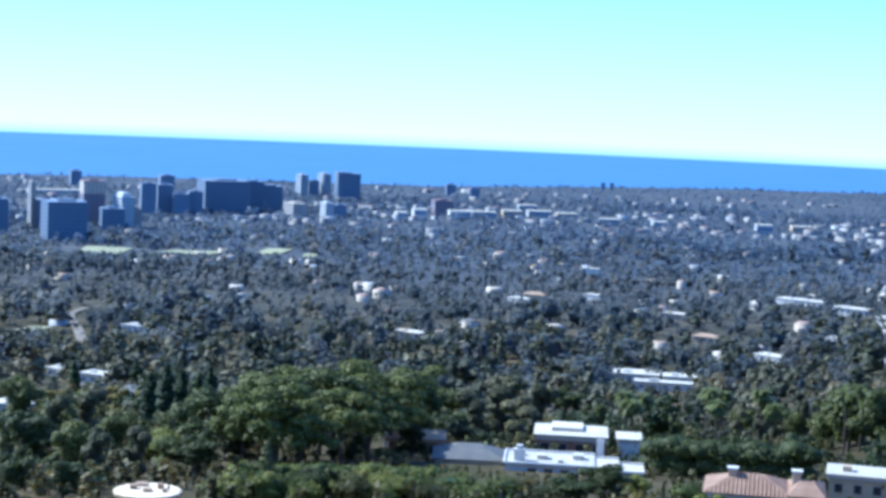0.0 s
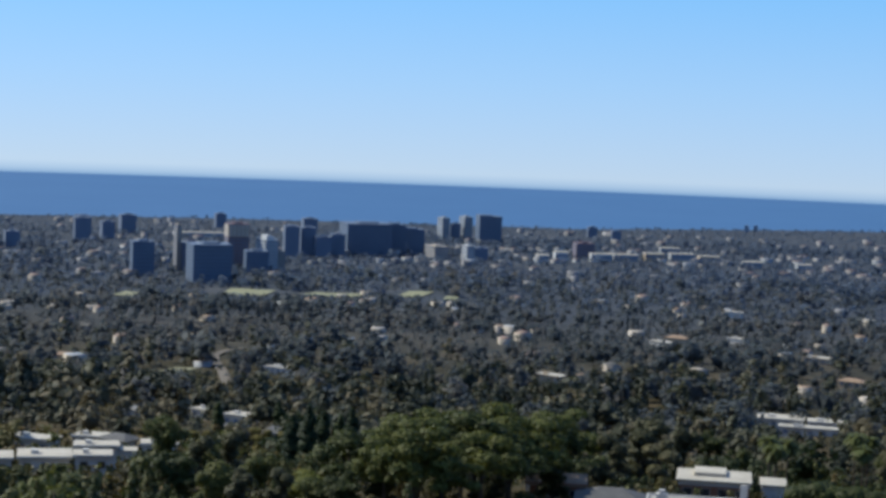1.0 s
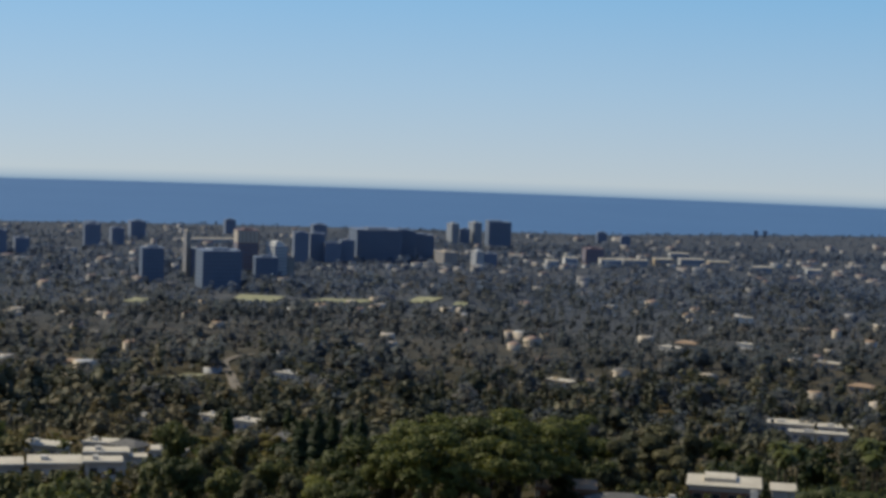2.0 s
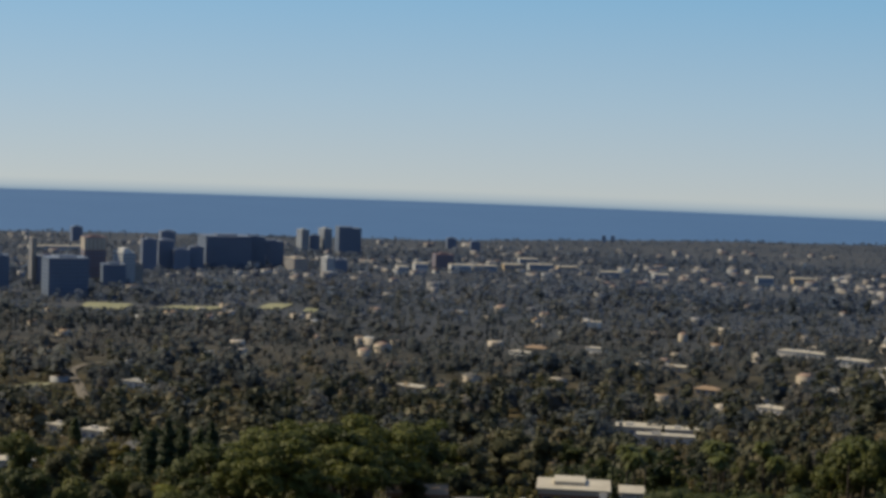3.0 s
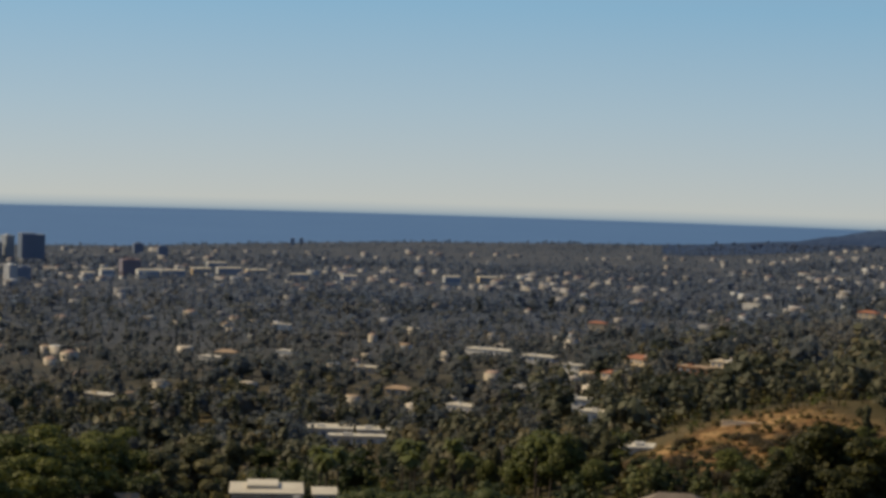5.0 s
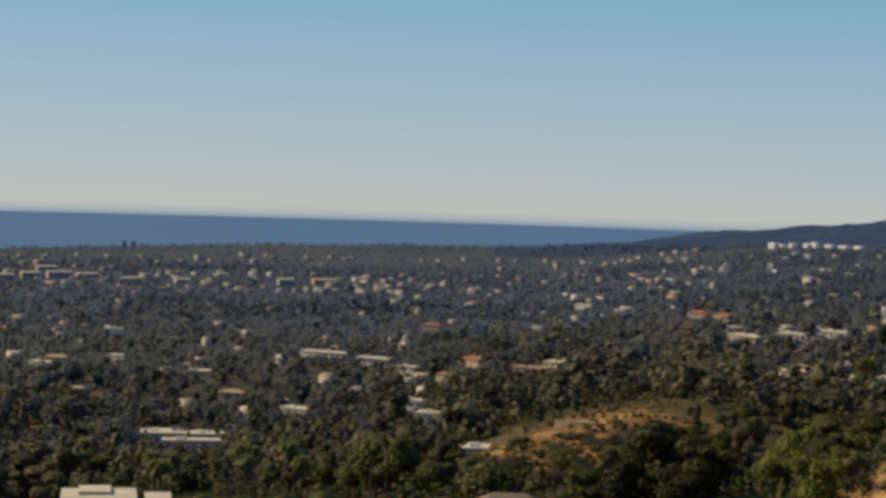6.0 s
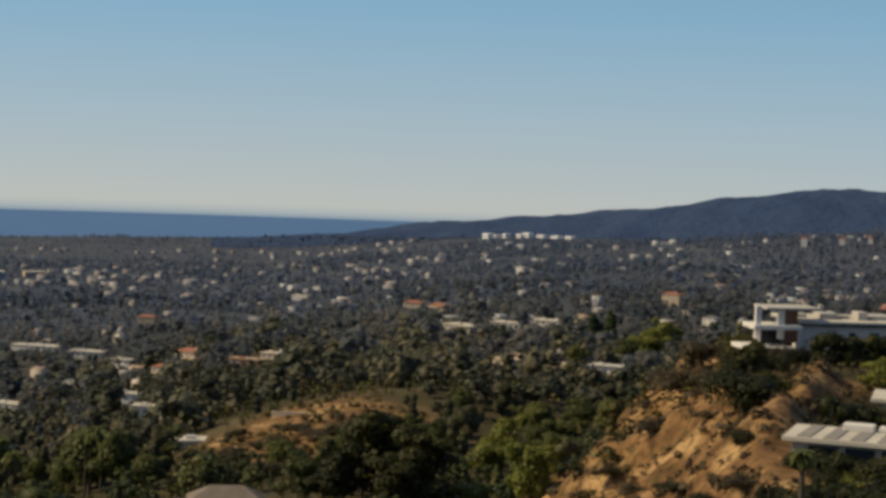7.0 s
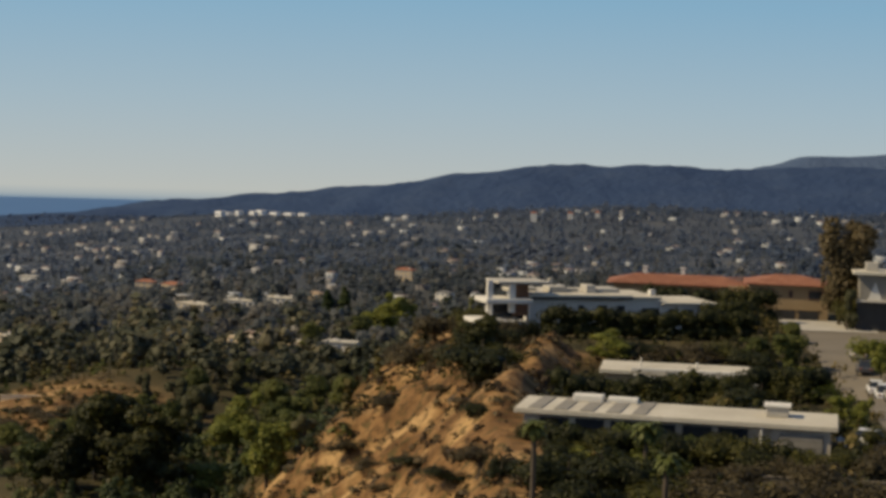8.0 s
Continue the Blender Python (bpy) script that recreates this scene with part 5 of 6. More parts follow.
def middle_house():
    ob = thing("flat_roofed_house", 115.8, 180.0, -35.2, "low house with a broad white flat roof behind a hedge", "house", z=184.0)
    keep(124, 178, 11)
    part("wall", Soup().box(0.3, 17.8, 0.4, 8, -2, 3.0).mesh("wall", M_CREAM), ob)
    part("roof", Soup().box(-0.3, 18.2, -0.3, 8.6, 3.0, 3.45).mesh("roof", M_ROOFW, 0.04), ob)
    part("parapet", Soup().box(3.2, 18.2, -0.3, 0.1, 3.454, 3.75).mesh("parapet", M_WHITE, 0.03), ob)
    part("fascia", Soup().box(3.5, 18.0, -0.38, -0.304, 2.2, 3.0).mesh("fascia", M_WHITE), ob)
    front_windows(ob, 0.1, 0.3, 0.8, 2.1, 1)
    for x in (6, 9.2, 12.4, 15.2):
        w = part("window", Soup().box(x, x + 1.8, 0.28, 0.42, 0.3, 2.2).mesh("window", M_DARK), ob)
        part("pane", Soup().box(x + 0.1, x + 1.7, 0.22, 0.276, 0.4, 2.1).mesh("pane", M_GLASS), w)
    part("vent_pipe", Soup().tube([(4.2, 3, 3.4), (4.2, 3, 4.6)], [0.09, 0.08], 8).mesh("vent_pipe", M_WHITE), ob)
    part("vent_pipe", Soup().tube([(10.5, 5, 3.4), (10.5, 5, 4.1)], [0.12, 0.1], 8).mesh("vent_pipe", M_WHITE), ob)


middle_house()


def long_house():
    ob = thing("long_house", 86.7, 148.6, -39.2, "long low house with a white flat roof and painted shadow stripes", "house", z=185.9)
    keep(97, 141, 14)
    part("wall", Soup().box(0.5, 22.6, 0.6, 7.6, -2, 2.5).mesh("wall", M_GREYW), ob)
    part("garage", Soup().box(22.62, 27.8, 0.3, 7.6, -2, 2.5).mesh("garage", M_GREYW), ob)
    d = part("garage_door", Soup().box(23.4, 27.2, 0.18, 0.296, -0.4, 2.1).mesh("garage_door", M_STRIP), ob, "grey panelled garage door")
    for i in range(4):
        part("panel", Soup().box(23.5, 27.1, 0.13, 0.176, -0.32 + i * 0.6, 0.2 + i * 0.6).mesh("panel", M_STRIP, 0.015), d)
    part("roof", Soup().box(-0.3, 28.4, -0.2, 8.2, 2.5, 2.95).mesh("roof", M_ROOFW, 0.04), ob)
    # thin grey slabs imitate the stripes of shadow cast across the roof
    for i in range(5):
        x = 1.3 + i * 2.35
        s = Soup()
        s.add([(x - 0.35, 0.0, 2.954), (x + 0.85, 0.0, 2.954), (x + 1.15, 7.9, 2.954), (x - 0.05, 7.9, 2.954), (x - 0.35, 0.0, 3.04), (x + 0.85, 0.0, 3.04), (x + 1.15, 7.9, 3.04), (x - 0.05, 7.9, 3.04)],
              [(3, 2, 1, 0), (4, 5, 6, 7), (0, 1, 5, 4), (1, 2, 6, 5), (2, 3, 7, 6), (3, 0, 4, 7)])
        part("shadow_stripe", s.mesh("shadow_stripe", M_STRIP), ob, "grey slab painted in for a shadow stripe")
    part("roof_unit", Soup().box(4.2, 7.0, 6.0, 7.8, 2.954, 3.55).mesh("roof_unit", M_WHITE, 0.05), ob)
    part("roof_unit", Soup().box(7.4, 10.2, 6.4, 8.0, 2.954, 3.4).mesh("roof_unit", M_WHITE, 0.05), ob)
    c = part("chimney", Soup().box(22.0, 24.0, 3.6, 5.6, 2.954, 3.9).mesh("chimney", M_CONC, 0.06), ob, "boxy pale roof unit")
    part("cap", Soup().box(21.8, 24.2, 3.4, 5.8, 3.9, 4.05).mesh("cap", M_WHITE), c)
    part("downpipe", Soup().tube([(21.8, 0.0, -0.5), (21.8, 0.0, 2.5)], [0.12, 0.12], 8).mesh("downpipe", M_WHITE), ob)
    for x in (2.0, 5.2, 8.4, 11.6, 14.8, 18.0):
        w = part("window", Soup().box(x, x + 2.6, 0.5, 0.64, 0.2, 2.2).mesh("window", M_DARK), ob)
        part("pane", Soup().box(x + 0.1, x + 2.5, 0.44, 0.496, 0.3, 2.1).mesh("pane", M_GLASS), w)


long_house()


def tiled_roof(name, w, d, z, rise, parent, clay=M_TILE):
    """A hipped clay roof with raised tile courses running down the front slope."""
    s = Soup().hip(-w / 2, w / 2, -0.7, d + 0.7, z, z + rise)
    r = part(name, s.mesh(name, clay), parent, "red clay roof tiles")
    n, ym = int(w / 0.5), (d) / 2
    for i in range(1, n):
        x = -w / 2 + i * w / n
        inset = min(1.0, (w / 2 - abs(x)) / ((d + 1.4) / 2))
        y1 = -0.7 + (ym + 0.7) * inset
        z1 = z + 0.15 + (rise - 0.15) * inset
        t = Soup()
        t.add([(x - 0.12, -0.74, z + 0.14), (x + 0.12, -0.74, z + 0.14), (x, -0.74, z + 0.29), (x - 0.12, y1, z1), (x + 0.12, y1, z1), (x, y1, z1 + 0.12)], [(0, 1, 2), (3, 5, 4), (0, 2, 5, 3), (1, 4, 5, 2)])
        part("tile_course", t.mesh("tile_course", clay), r)
    return r


clay_house()


def red_villa():
    ob = thing("tiled_villa", 183.0, 233.0, facing(183, 233) + 3, "ochre villa with red clay-tiled roofs and garage doors", "house", z=185.5)
    keep(181, 245, 17)
    part("wall", Soup().box(-6, 6, 0, 10, -2, 5.9).mesh("wall", M_OCHRE), ob)
    tiled_roof("roof", 13.4, 10, 5.9, 1.35, ob)
    for x0, x1 in ((-4.3, -2.3), (3.0, 5.0)):
        w = part("window", Soup().box(x0 - 0.1, x1 + 0.1, -0.08, 0.04, 3.9, 5.3).mesh("window", M_BROWNW), ob)
        part("pane", Soup().box(x0, x1, -0.12, -0.084, 4.0, 5.2).mesh("pane", M_GLASS), w)
    w = part("window", Soup().box(0.0, 0.6, -0.08, 0.04, 4.1, 5.2).mesh("window", M_BROWNW), ob)
    part("pane", Soup().box(0.08, 0.52, -0.12, -0.084, 4.2, 5.1).mesh("pane", M_GLASS), w)
    for x0 in (-5.4, -1.9, 1.6):
        g = part("garage_door", Soup().box(x0, x0 + 2.9, -0.06, 0.04, -0.5, 2.2).mesh("garage_door", M_DARK), ob, "dark garage door")
        part("lintel", Soup().box(x0 - 0.2, x0 + 3.1, -0.14, -0.064, 2.2, 2.5).mesh("lintel", M_OCHRE), g)
    part("wing_wall", Soup().box(-27, -6.02, 8, 16, -4, 4.6).mesh("wing_wall", M_OCHRE), ob)
    r = part("wing_roof", Soup().hip(-28, -5.6, 7.2, 16.8, 4.6, 6.0, 0.2).mesh("wing_roof", M_TILE), ob, "long red clay-tiled roof")
    for i in range(44):
        x = -27 + i * 0.5
        inset = min(1.0, (x + 28) / 4.5)
        t = Soup()
        t.add([(x - 0.12, 7.16, 4.75), (x + 0.12, 7.16, 4.75), (x, 7.16, 4.9), (x - 0.12, 7.2 + 4.8 * inset, 4.75 + 1.25 * inset), (x + 0.12, 7.2 + 4.8 * inset, 4.75 + 1.25 * inset), (x, 7.2 + 4.8 * inset, 4.87 + 1.25 * inset)],
              [(0, 1, 2), (3, 5, 4), (0, 2, 5, 3), (1, 4, 5, 2)])
        part("tile_course", t.mesh("tile_course", M_TILE), r)
    for x in (-22.5, -16.5):
        c = part("chimney", Soup().box(x, x + 0.7, 12, 12.7, 5.0, 7.0).mesh("chimney", M_WHITE, 0.03), ob, "white chimney stack")
        part("cap", Soup().box(x - 0.1, x + 0.8, 11.9, 12.8, 7.0, 7.15).mesh("cap", M_WHITE), c)
    part("gable", Soup().box(-9, -6.4, 6.5, 8.5, 3.0, 4.9).mesh("gable", M_OCHRE), ob)


red_villa()


def corner_house():
    ob = thing("corner_house", 184.5, 215.0, facing(184.5, 215) + 4, "grey two-storey modern house with a glazed upper floor", "house", z=186.3)
    keep(186, 217, 8)
    part("wall", Soup().box(-2.5, 10, 0.8, 9, -2, 4.6).mesh("wall", M_DARK), ob)
    part("glazing", Soup().box(-2.2, 9.8, 0.5, 9, 4.604, 8.2).mesh("glazing", M_STRIP), ob, "grey glazed upper wall")
    part("roof", Soup().box(-3.2, 10.8, -0.6, 9.6, 8.2, 8.65).mesh("roof", M_ROOFW, 0.05), ob)
    part("roof_unit", Soup().box(-1.4, 0.4, 2, 4, 8.654, 9.9).mesh("roof_unit", M_CONC, 0.06), ob)
    part("balcony", Soup().box(-2.6, 10, -0.9, 0.49, 4.3, 4.6).mesh("balcony", M_CONC, 0.03), ob)
    for x in (0.0, 3.4, 6.8):
        s = Soup()
        s.add([(x - 1.0, 0.40, 4.61), (x + 1.0, 0.40, 4.61), (x, 0.40, 7.2), (x - 1.0, 0.45, 4.61), (x + 1.0, 0.45, 4.61), (x, 0.45, 7.2)], [(0, 1, 2), (5, 4, 3), (0, 3, 4, 1), (1, 4, 5, 2), (2, 5, 3, 0)])
        part("curtain", s.mesh("curtain", M_WHITE), ob, "white gathered curtain")


corner_house()

# hedges, walls and palms of the spur
hedge(130.8, 218.6, 158.5, 209.3, 4.2, 2.4)
hedge(158, 219.5, 166, 219, 4.6, 2.4)
hedge(159.5, 237.0, 177, 228, 5.0, 2.8, label="tall dark green hedge before the tiled villa")
hedge(104.5, 170.6, 120.8, 163.1, 4.3, 2.8)
hedge(120.8, 163.1, 131.0, 159.6, 4.0, 2.6)
hedge(83.1, 136.7, 89.7, 130.1, 3.0, 1.8)
hedge(89.7, 130.1, 99.5, 122.0, 2.6, 1.6)
hedge(76.0, 127.0, 84.0, 122.0, 2.6, 2.2, label="dark green hedge along the foot of the garden")
hedge(20.0, 309.0, 46.0, 305.0, 6.4, 5.0, mat=M_BROAD, label="tall dark clipped hedge behind the tiled house")
for k in range(5):
    keep(20 + 6 * k, 309 - k, 4.5)
    SIGHT.append((20 + 6 * k, 309 - k, 5.0, float(ground_z(20 + 6 * k, 309 - k)) + 1.5))
hedge(-40, 258, -12, 261, 3.0, 3.2, mat=M_LIGHT, label="bright green hedge of garden shrubs")


def low_wall(name, x0, y0, x1, y1, z0, z1, mat, label, thick=0.3):
    ln, turn = math.hypot(x1 - x0, y1 - y0), math.degrees(math.atan2(y1 - y0, x1 - x0))
    ob = thing(name, x0, y0, turn, label, "wall", z=z0)
    part("wall", Soup().box(0, ln, 0, thick, -1.5, z1 - z0).mesh("wall", mat, 0.03), ob)
    part("coping", Soup().box(-0.06, ln + 0.06, -0.06, thick + 0.06, z1 - z0, z1 - z0 + 0.1).mesh("coping", mat, 0.02), ob)
    return ob


low_wall("garden_wall", 50.5, 256.0, 53.0, 255.4, 155.5, 160.6, M_WHITE, "tall white garden wall beside the beige house")
low_wall("retaining_wall", 85.9, 123.0, 103.0, 111.5, 186.2, 187.5, M_WALLB, "long grey-brown concrete garden wall behind shrubs")
low_wall("roadside_wall", 166, 190, 143, 156, 186.3, 187.3, M_WHITE, "low white wall along the road")
low_wall("villa_terrace_wall", 111.5, 418, 123.5, 412, float(ground_z(117, 415)) - 0.6, float(ground_z(117, 415)) + 0.3, M_SUNNY, "long low pale wall on the dry knoll")
palm(57.3, 96.2, round(196.6 - float(ground_z(57.3, 96.2)), 1), 0.95)
palm(63.8, 92.0, round(195.0 - float(ground_z(63.8, 92.0)), 1), 1.0)
palm(86.5, 127.5, 4.2, 1.6)
for x, y, h in ((20, 384, 11.5), (24, 391, 11.3), (21, 379, 9.8), (38, 398, 13.3), (41, 402, 12.8), (49, 399, 13.4), (51, 395, 10.2), (39, 390, 10.9), (60, 360, 12), (64, 366, 11)):
    palm(x, y, h, 2.9)
    keep(x, y, 3)
    SIGHT.append((x, y, 3.6, float(ground_z(x, y)) + h * 0.35))


def car(x, y, turn, paint, label, tall=1.5):
    """A parked car: body with rounded bonnet and boot, glass house, lamps, four wheels."""
    ob = thing("car", x, y, turn, label, "car", group="cars parked along the road", z=float(ground_z(x, y)) + 0.13)
    keep(x, y, 2.5)
    pr = [(-2.2, 0.35), (-2.2, 0.85), (-1.95, 0.98), (1.0, 0.98), (2.0, 0.82), (2.22, 0.65), (2.22, 0.35)]
    s, n = Soup(), len(pr)
    s.add([(px, sy * 0.88, pz) for sy in (-1, 1) for px, pz in pr], [tuple(range(n)), tuple(range(2 * n - 1, n - 1, -1))] + [(i, i + n, (i + 1) % n + n, (i + 1) % n) for i in range(n)])
    body = part("body", s.mesh("body", paint, 0.06), ob)
    g = Soup()
    g.add([(-1.9, -0.8, 0.98), (1.05, -0.8, 0.98), (1.05, 0.8, 0.98), (-1.9, 0.8, 0.98), (-1.5, -0.66, tall), (0.35, -0.66, tall), (0.35, 0.66, tall), (-1.5, 0.66, tall)],
          [(3, 2, 1, 0), (4, 5, 6, 7), (0, 1, 5, 4), (1, 2, 6, 5), (2, 3, 7, 6), (3, 0, 4, 7)])
    part("windows", g.mesh("windows", M_GLASS), ob, "dark car windows")
    part("roof", Soup().box(-1.55, 0.4, -0.68, 0.68, tall + 0.003, tall + 0.07).mesh("roof", paint, 0.02), ob)
    for sy in (-0.6, 0.6):
        part("headlight", Soup().box(2.18, 2.25, sy - 0.18, sy + 0.18, 0.6, 0.74).mesh("headlight", M_CONC), body)
        part("tail_light", Soup().box(-2.24, -2.17, sy - 0.16, sy + 0.16, 0.7, 0.86).mesh("tail_light", M_TILE), body)
    for px in (-1.35, 1.4):
        for sy in (-0.86, 0.86):
            t, rim = Soup(), Soup()
            ring = [(px + 0.34 * math.cos(k * math.pi / 7), sy + q, 0.2 + 0.34 * math.sin(k * math.pi / 7)) for q in (-0.1, 0.1) for k in range(14)]
            fs = [(k, (k + 1) % 14, 14 + (k + 1) % 14, 14 + k) for k in range(14)] + [tuple(range(13, -1, -1)), tuple(range(14, 28))]
            t.add(ring, fs)
            rim.add([(px + (a - px) * 0.6, sy + (b - sy) * 1.15, 0.2 + (c - 0.2) * 0.6) for a, b, c in ring], fs)
            wl = part("wheel", t.mesh("wheel", M_DARK), ob, "black tyre")
            part("rim", rim.mesh("rim", M_CONC), wl)
    return ob


M_PAINTW = material("white_car_paint", [(0.66, 0.66, 0.66), (0.72, 0.72, 0.72)], rough=0.25, bump=0.0, spec=0.5)
M_PAINTG = material("silver_car_paint", [(0.36, 0.34, 0.31), (0.42, 0.4, 0.37)], rough=0.3, bump=0.0, spec=0.5)
M_PAINTD = material("dark_car_paint", [(0.05, 0.05, 0.06), (0.07, 0.07, 0.08)], rough=0.25, bump=0.0, spec=0.5)
car(159.5, 188.6, 55, M_PAINTG, "silver car parked at the kerb")
car(147.0, 170.5, 54, M_PAINTW, "white car parked at the kerb", 1.6)
car(142.0, 163.3, 53, M_PAINTW, "white sport utility car parked by the wall", 1.75)
car(138.2, 157.4, 52, M_PAINTG, "silver car parked before a white one")
car(153.3, 180.0, 54, M_PAINTD, "dark car parked between pale ones")
car(114.2, 133.8, 130, M_PAINTW, "white car half hidden by garden shrubs", 1.6)
# ---- single plants on the near slopes ----
plant("pine", -36.9, 275.5, 14.4, 1.04)
plant("pine", -34.3, 316.1, 16.6, 0.94)
plant("pine", -29.0, 336.8, 16.2, 1.02)
plant("pine", -21.7, 341.3, 15.1, 0.89)
plant("pine", -41.3, 276.9, 12.0, 0.84)
plant("pine", -28.0, 286.6, 12.9, 1.02)
plant("pine", -32.8, 276.1, 11.3, 0.97)
plant("pine", -23.5, 331.2, 10.8, 1.21)
plant("pine", -47.5, 285.0, 12.5, 1.15)
plant("pine", -39.5, 300.0, 15.5, 1.2)
plant("pine", -31.0, 305.0, 15.8, 1.2)
plant("pine", -26.5, 318.0, 17.0, 1.15)
plant("pine", -19.5, 352.0, 15.8, 1.1)
plant("pine", -25.0, 300.0, 11.0, 1.15)
plant("pine", -45.0, 298.0, 12.5, 1.0)
plant("oak", -35.0, 290.0, 6.5, 1.3)
plant("oak", -27.5, 292.0, 5.6, 1.4)
plant("oak", -43.0, 281.0, 6.0, 1.3)
plant("oak", -19.0, 318.0, 6.0, 1.3)
plant("broad", -50.0, 268.0, 6.2, 1.3)
plant("gum", -54.0, 262.0, 7.0, 1.4)
plant("gum", -5.1, 358.0, 13.4, 1.57)
plant("gum", -9.0, 343.9, 10.6, 1.43)
plant("gum", 1.9, 376.0, 12.4, 1.19)
plant("gum", -1.9, 352.0, 10.4, 1.50)
plant("bright", -19.8, 473.6, 7.7, 2.14)
plant("broad", 10.4, 503.9, 8.6, 1.62)
plant("bright", -51.9, 275.2, 6.6, 1.76)
plant("yellow", -92.5, 424.0, 6.6, 2.12)
plant("yellow", -87.0, 419.1, 6.3, 1.53)
plant("yellow", -104.8, 419.1, 5.9, 2.54)
plant("bright", -56.2, 313.0, 3.7, 1.76)
plant("cypress", -69.0, 359.4, 13.7, 1.18)
plant("cypress", -67.9, 369.8, 12.5, 1.25)
plant("cypress", -66.2, 380.3, 11.9, 1.43)
plant("cypress", -75.1, 374.5, 11.6, 1.38)
plant("cypress", -109.1, 524.8, 7.9, 2.00)
plant("broad", -57.6, 359.4, 11.5, 0.77)
plant("cypress", -116.3, 482.2, 8.8, 1.81)
plant("cypress", -61.9, 368.8, 13.2, 1.18)
plant("broad", -98.0, 365.1, 12.8, 1.02)
plant("gum", -73.5, 313.5, 10.0, 1.27)
plant("broad", -62.6, 260.6, 9.5, 1.08)
plant("broad", -69.9, 267.0, 9.3, 1.02)
plant("broad", -65.9, 300.9, 7.7, 1.11)
plant("broad", -63.3, 231.5, 6.7, 1.11)
plant("broad", -57.3, 233.0, 5.7, 1.32)
plant("gum", -57.8, 253.5, 7.7, 1.33)
plant("broad", -46.1, 266.0, 6.8, 1.38)
plant("broad", -57.9, 286.2, 5.6, 1.27)
plant("gum", -77.0, 304.4, 9.2, 1.17)
plant("gum", 56.9, 426.2, 10.6, 0.87)
plant("gum", 60.1, 413.7, 11.0, 0.94)
plant("broad", 33.1, 426.7, 8.2, 1.09)
plant("broad", 17.2, 441.7, 9.8, 0.94)
plant("broad", 51.3, 455.1, 8.8, 1.09)
plant("broad", 60.4, 391.4, 9.3, 0.88)
plant("broad", 63.3, 374.7, 16.2, 1.22)
plant("broad", 65.2, 356.1, 14.9, 0.84)
plant("broad", 63.2, 395.0, 12.4, 0.90)
for k in range(26):
    kind = ("bush", "bright", "bush", "dark_bush", "bush", "broad", "bush", "yellow")[k * 5 % 8]
    plant(kind, -35.0 + 0.85 * k + RNG.normal() * 0.8, 233.0 + 5.5 * (k * 7 % 5) / 4 + 0.25 * k + RNG.normal() * 0.6, 3.2 + 1.6 * RNG.random(), 1.1 + 0.35 * RNG.random())
plant("dark_bush", -13.6, 241.6, 3.3, 2.13)
plant("bush", -9.9, 247.8, 3.9, 1.85)
plant("bush", -4.7, 246.0, 3.6, 2.25)
plant("dark_bush", 0.5, 248.0, 3.2, 2.56)
plant("broad", 5.7, 247.9, 4.3, 2.19)
plant("broad", 11.1, 253.8, 6.0, 1.62)
plant("bright", 15.9, 259.5, 4.3, 1.26)
plant("bush", 23.4, 261.0, 3.6, 1.60)
plant("bush", 29.1, 260.4, 3.0, 1.92)
plant("broad", 50.7, 269.3, 4.4, 1.28)
for x, y, h in ((19.5, 222.0, 4.6), (23.0, 225.0, 5.4), (26.0, 221.0, 3.8), (33.5, 221.0, 3.6)):
    plant("bright", x, y, h, 1.15)
plant("bush", -37.1, 235.1, 2.8, 1.88)
plant("oak", 95.6, 292.8, 16.5, 1.23)
plant("oak", 98.8, 279.0, 14.8, 1.04)
plant("oak", 93.3, 274.6, 11.5, 1.31)
plant("oak", 87.4, 287.0, 11.9, 1.05)
plant("broad", 85.2, 298.1, 9.7, 1.33)
plant("bright", 132.8, 330.3, 12.6, 0.88)
plant("bright", 99.1, 236.0, 11.0, 0.89)
plant("bright", 106.5, 276.2, 6.8, 1.51)
plant("broad", 156.0, 357.5, 9.0, 1.21)
plant("broad", 172.4, 383.0, 9.6, 1.12)
plant("gum", 186.7, 400.7, 8.5, 1.79)
plant("gum", 126.8, 341.2, 11.3, 0.95)
plant("broad", 126.5, 349.8, 9.3, 1.11)
plant("gum", 157.8, 393.5, 8.1, 1.54)
plant("broad", 149.0, 394.8, 8.1, 1.16)
plant("broad", 130.4, 378.1, 6.5, 1.28)
plant("gum", 103.8, 234.0, 6.0, 1.25)
plant("broad", 105.1, 342.2, 7.4, 1.51)
plant("broad", 150.2, 355.6, 8.0, 1.34)
plant("broad", 94.8, 347.3, 6.4, 1.57)
plant("bright", 127.9, 325.8, 8.2, 1.32)
plant("broad", 103.4, 304.9, 11.6, 1.35)
plant("broad", 97.3, 304.8, 9.6, 1.38)
plant("gum", 136.1, 369.8, 9.3, 1.25)
plant("gum", 143.3, 375.6, 7.1, 1.67)
plant("broad", 161.1, 381.4, 8.5, 1.51)
plant("gum", 133.3, 383.5, 8.4, 0.95)
plant("bright", 434.2, 883.0, 20.3, 1.34)
plant("bright", 466.8, 929.4, 18.4, 1.18)
plant("broad", 413.6, 866.3, 17.0, 1.18)
plant("cypress", 482.3, 1035.2, 16.8, 2.17)
plant("cypress", 462.4, 1015.7, 15.1, 2.36)
plant("broad", 331.3, 743.6, 14.4, 1.18)
plant("gum", 65.5, 410.8, 12.3, 1.17)
plant("gum", 68.1, 390.1, 13.2, 1.03)
plant("gum", 70.2, 369.4, 10.9, 1.19)
plant("gum", 74.8, 364.4, 11.0, 1.17)
plant("broad", 65.2, 386.5, 8.7, 1.41)
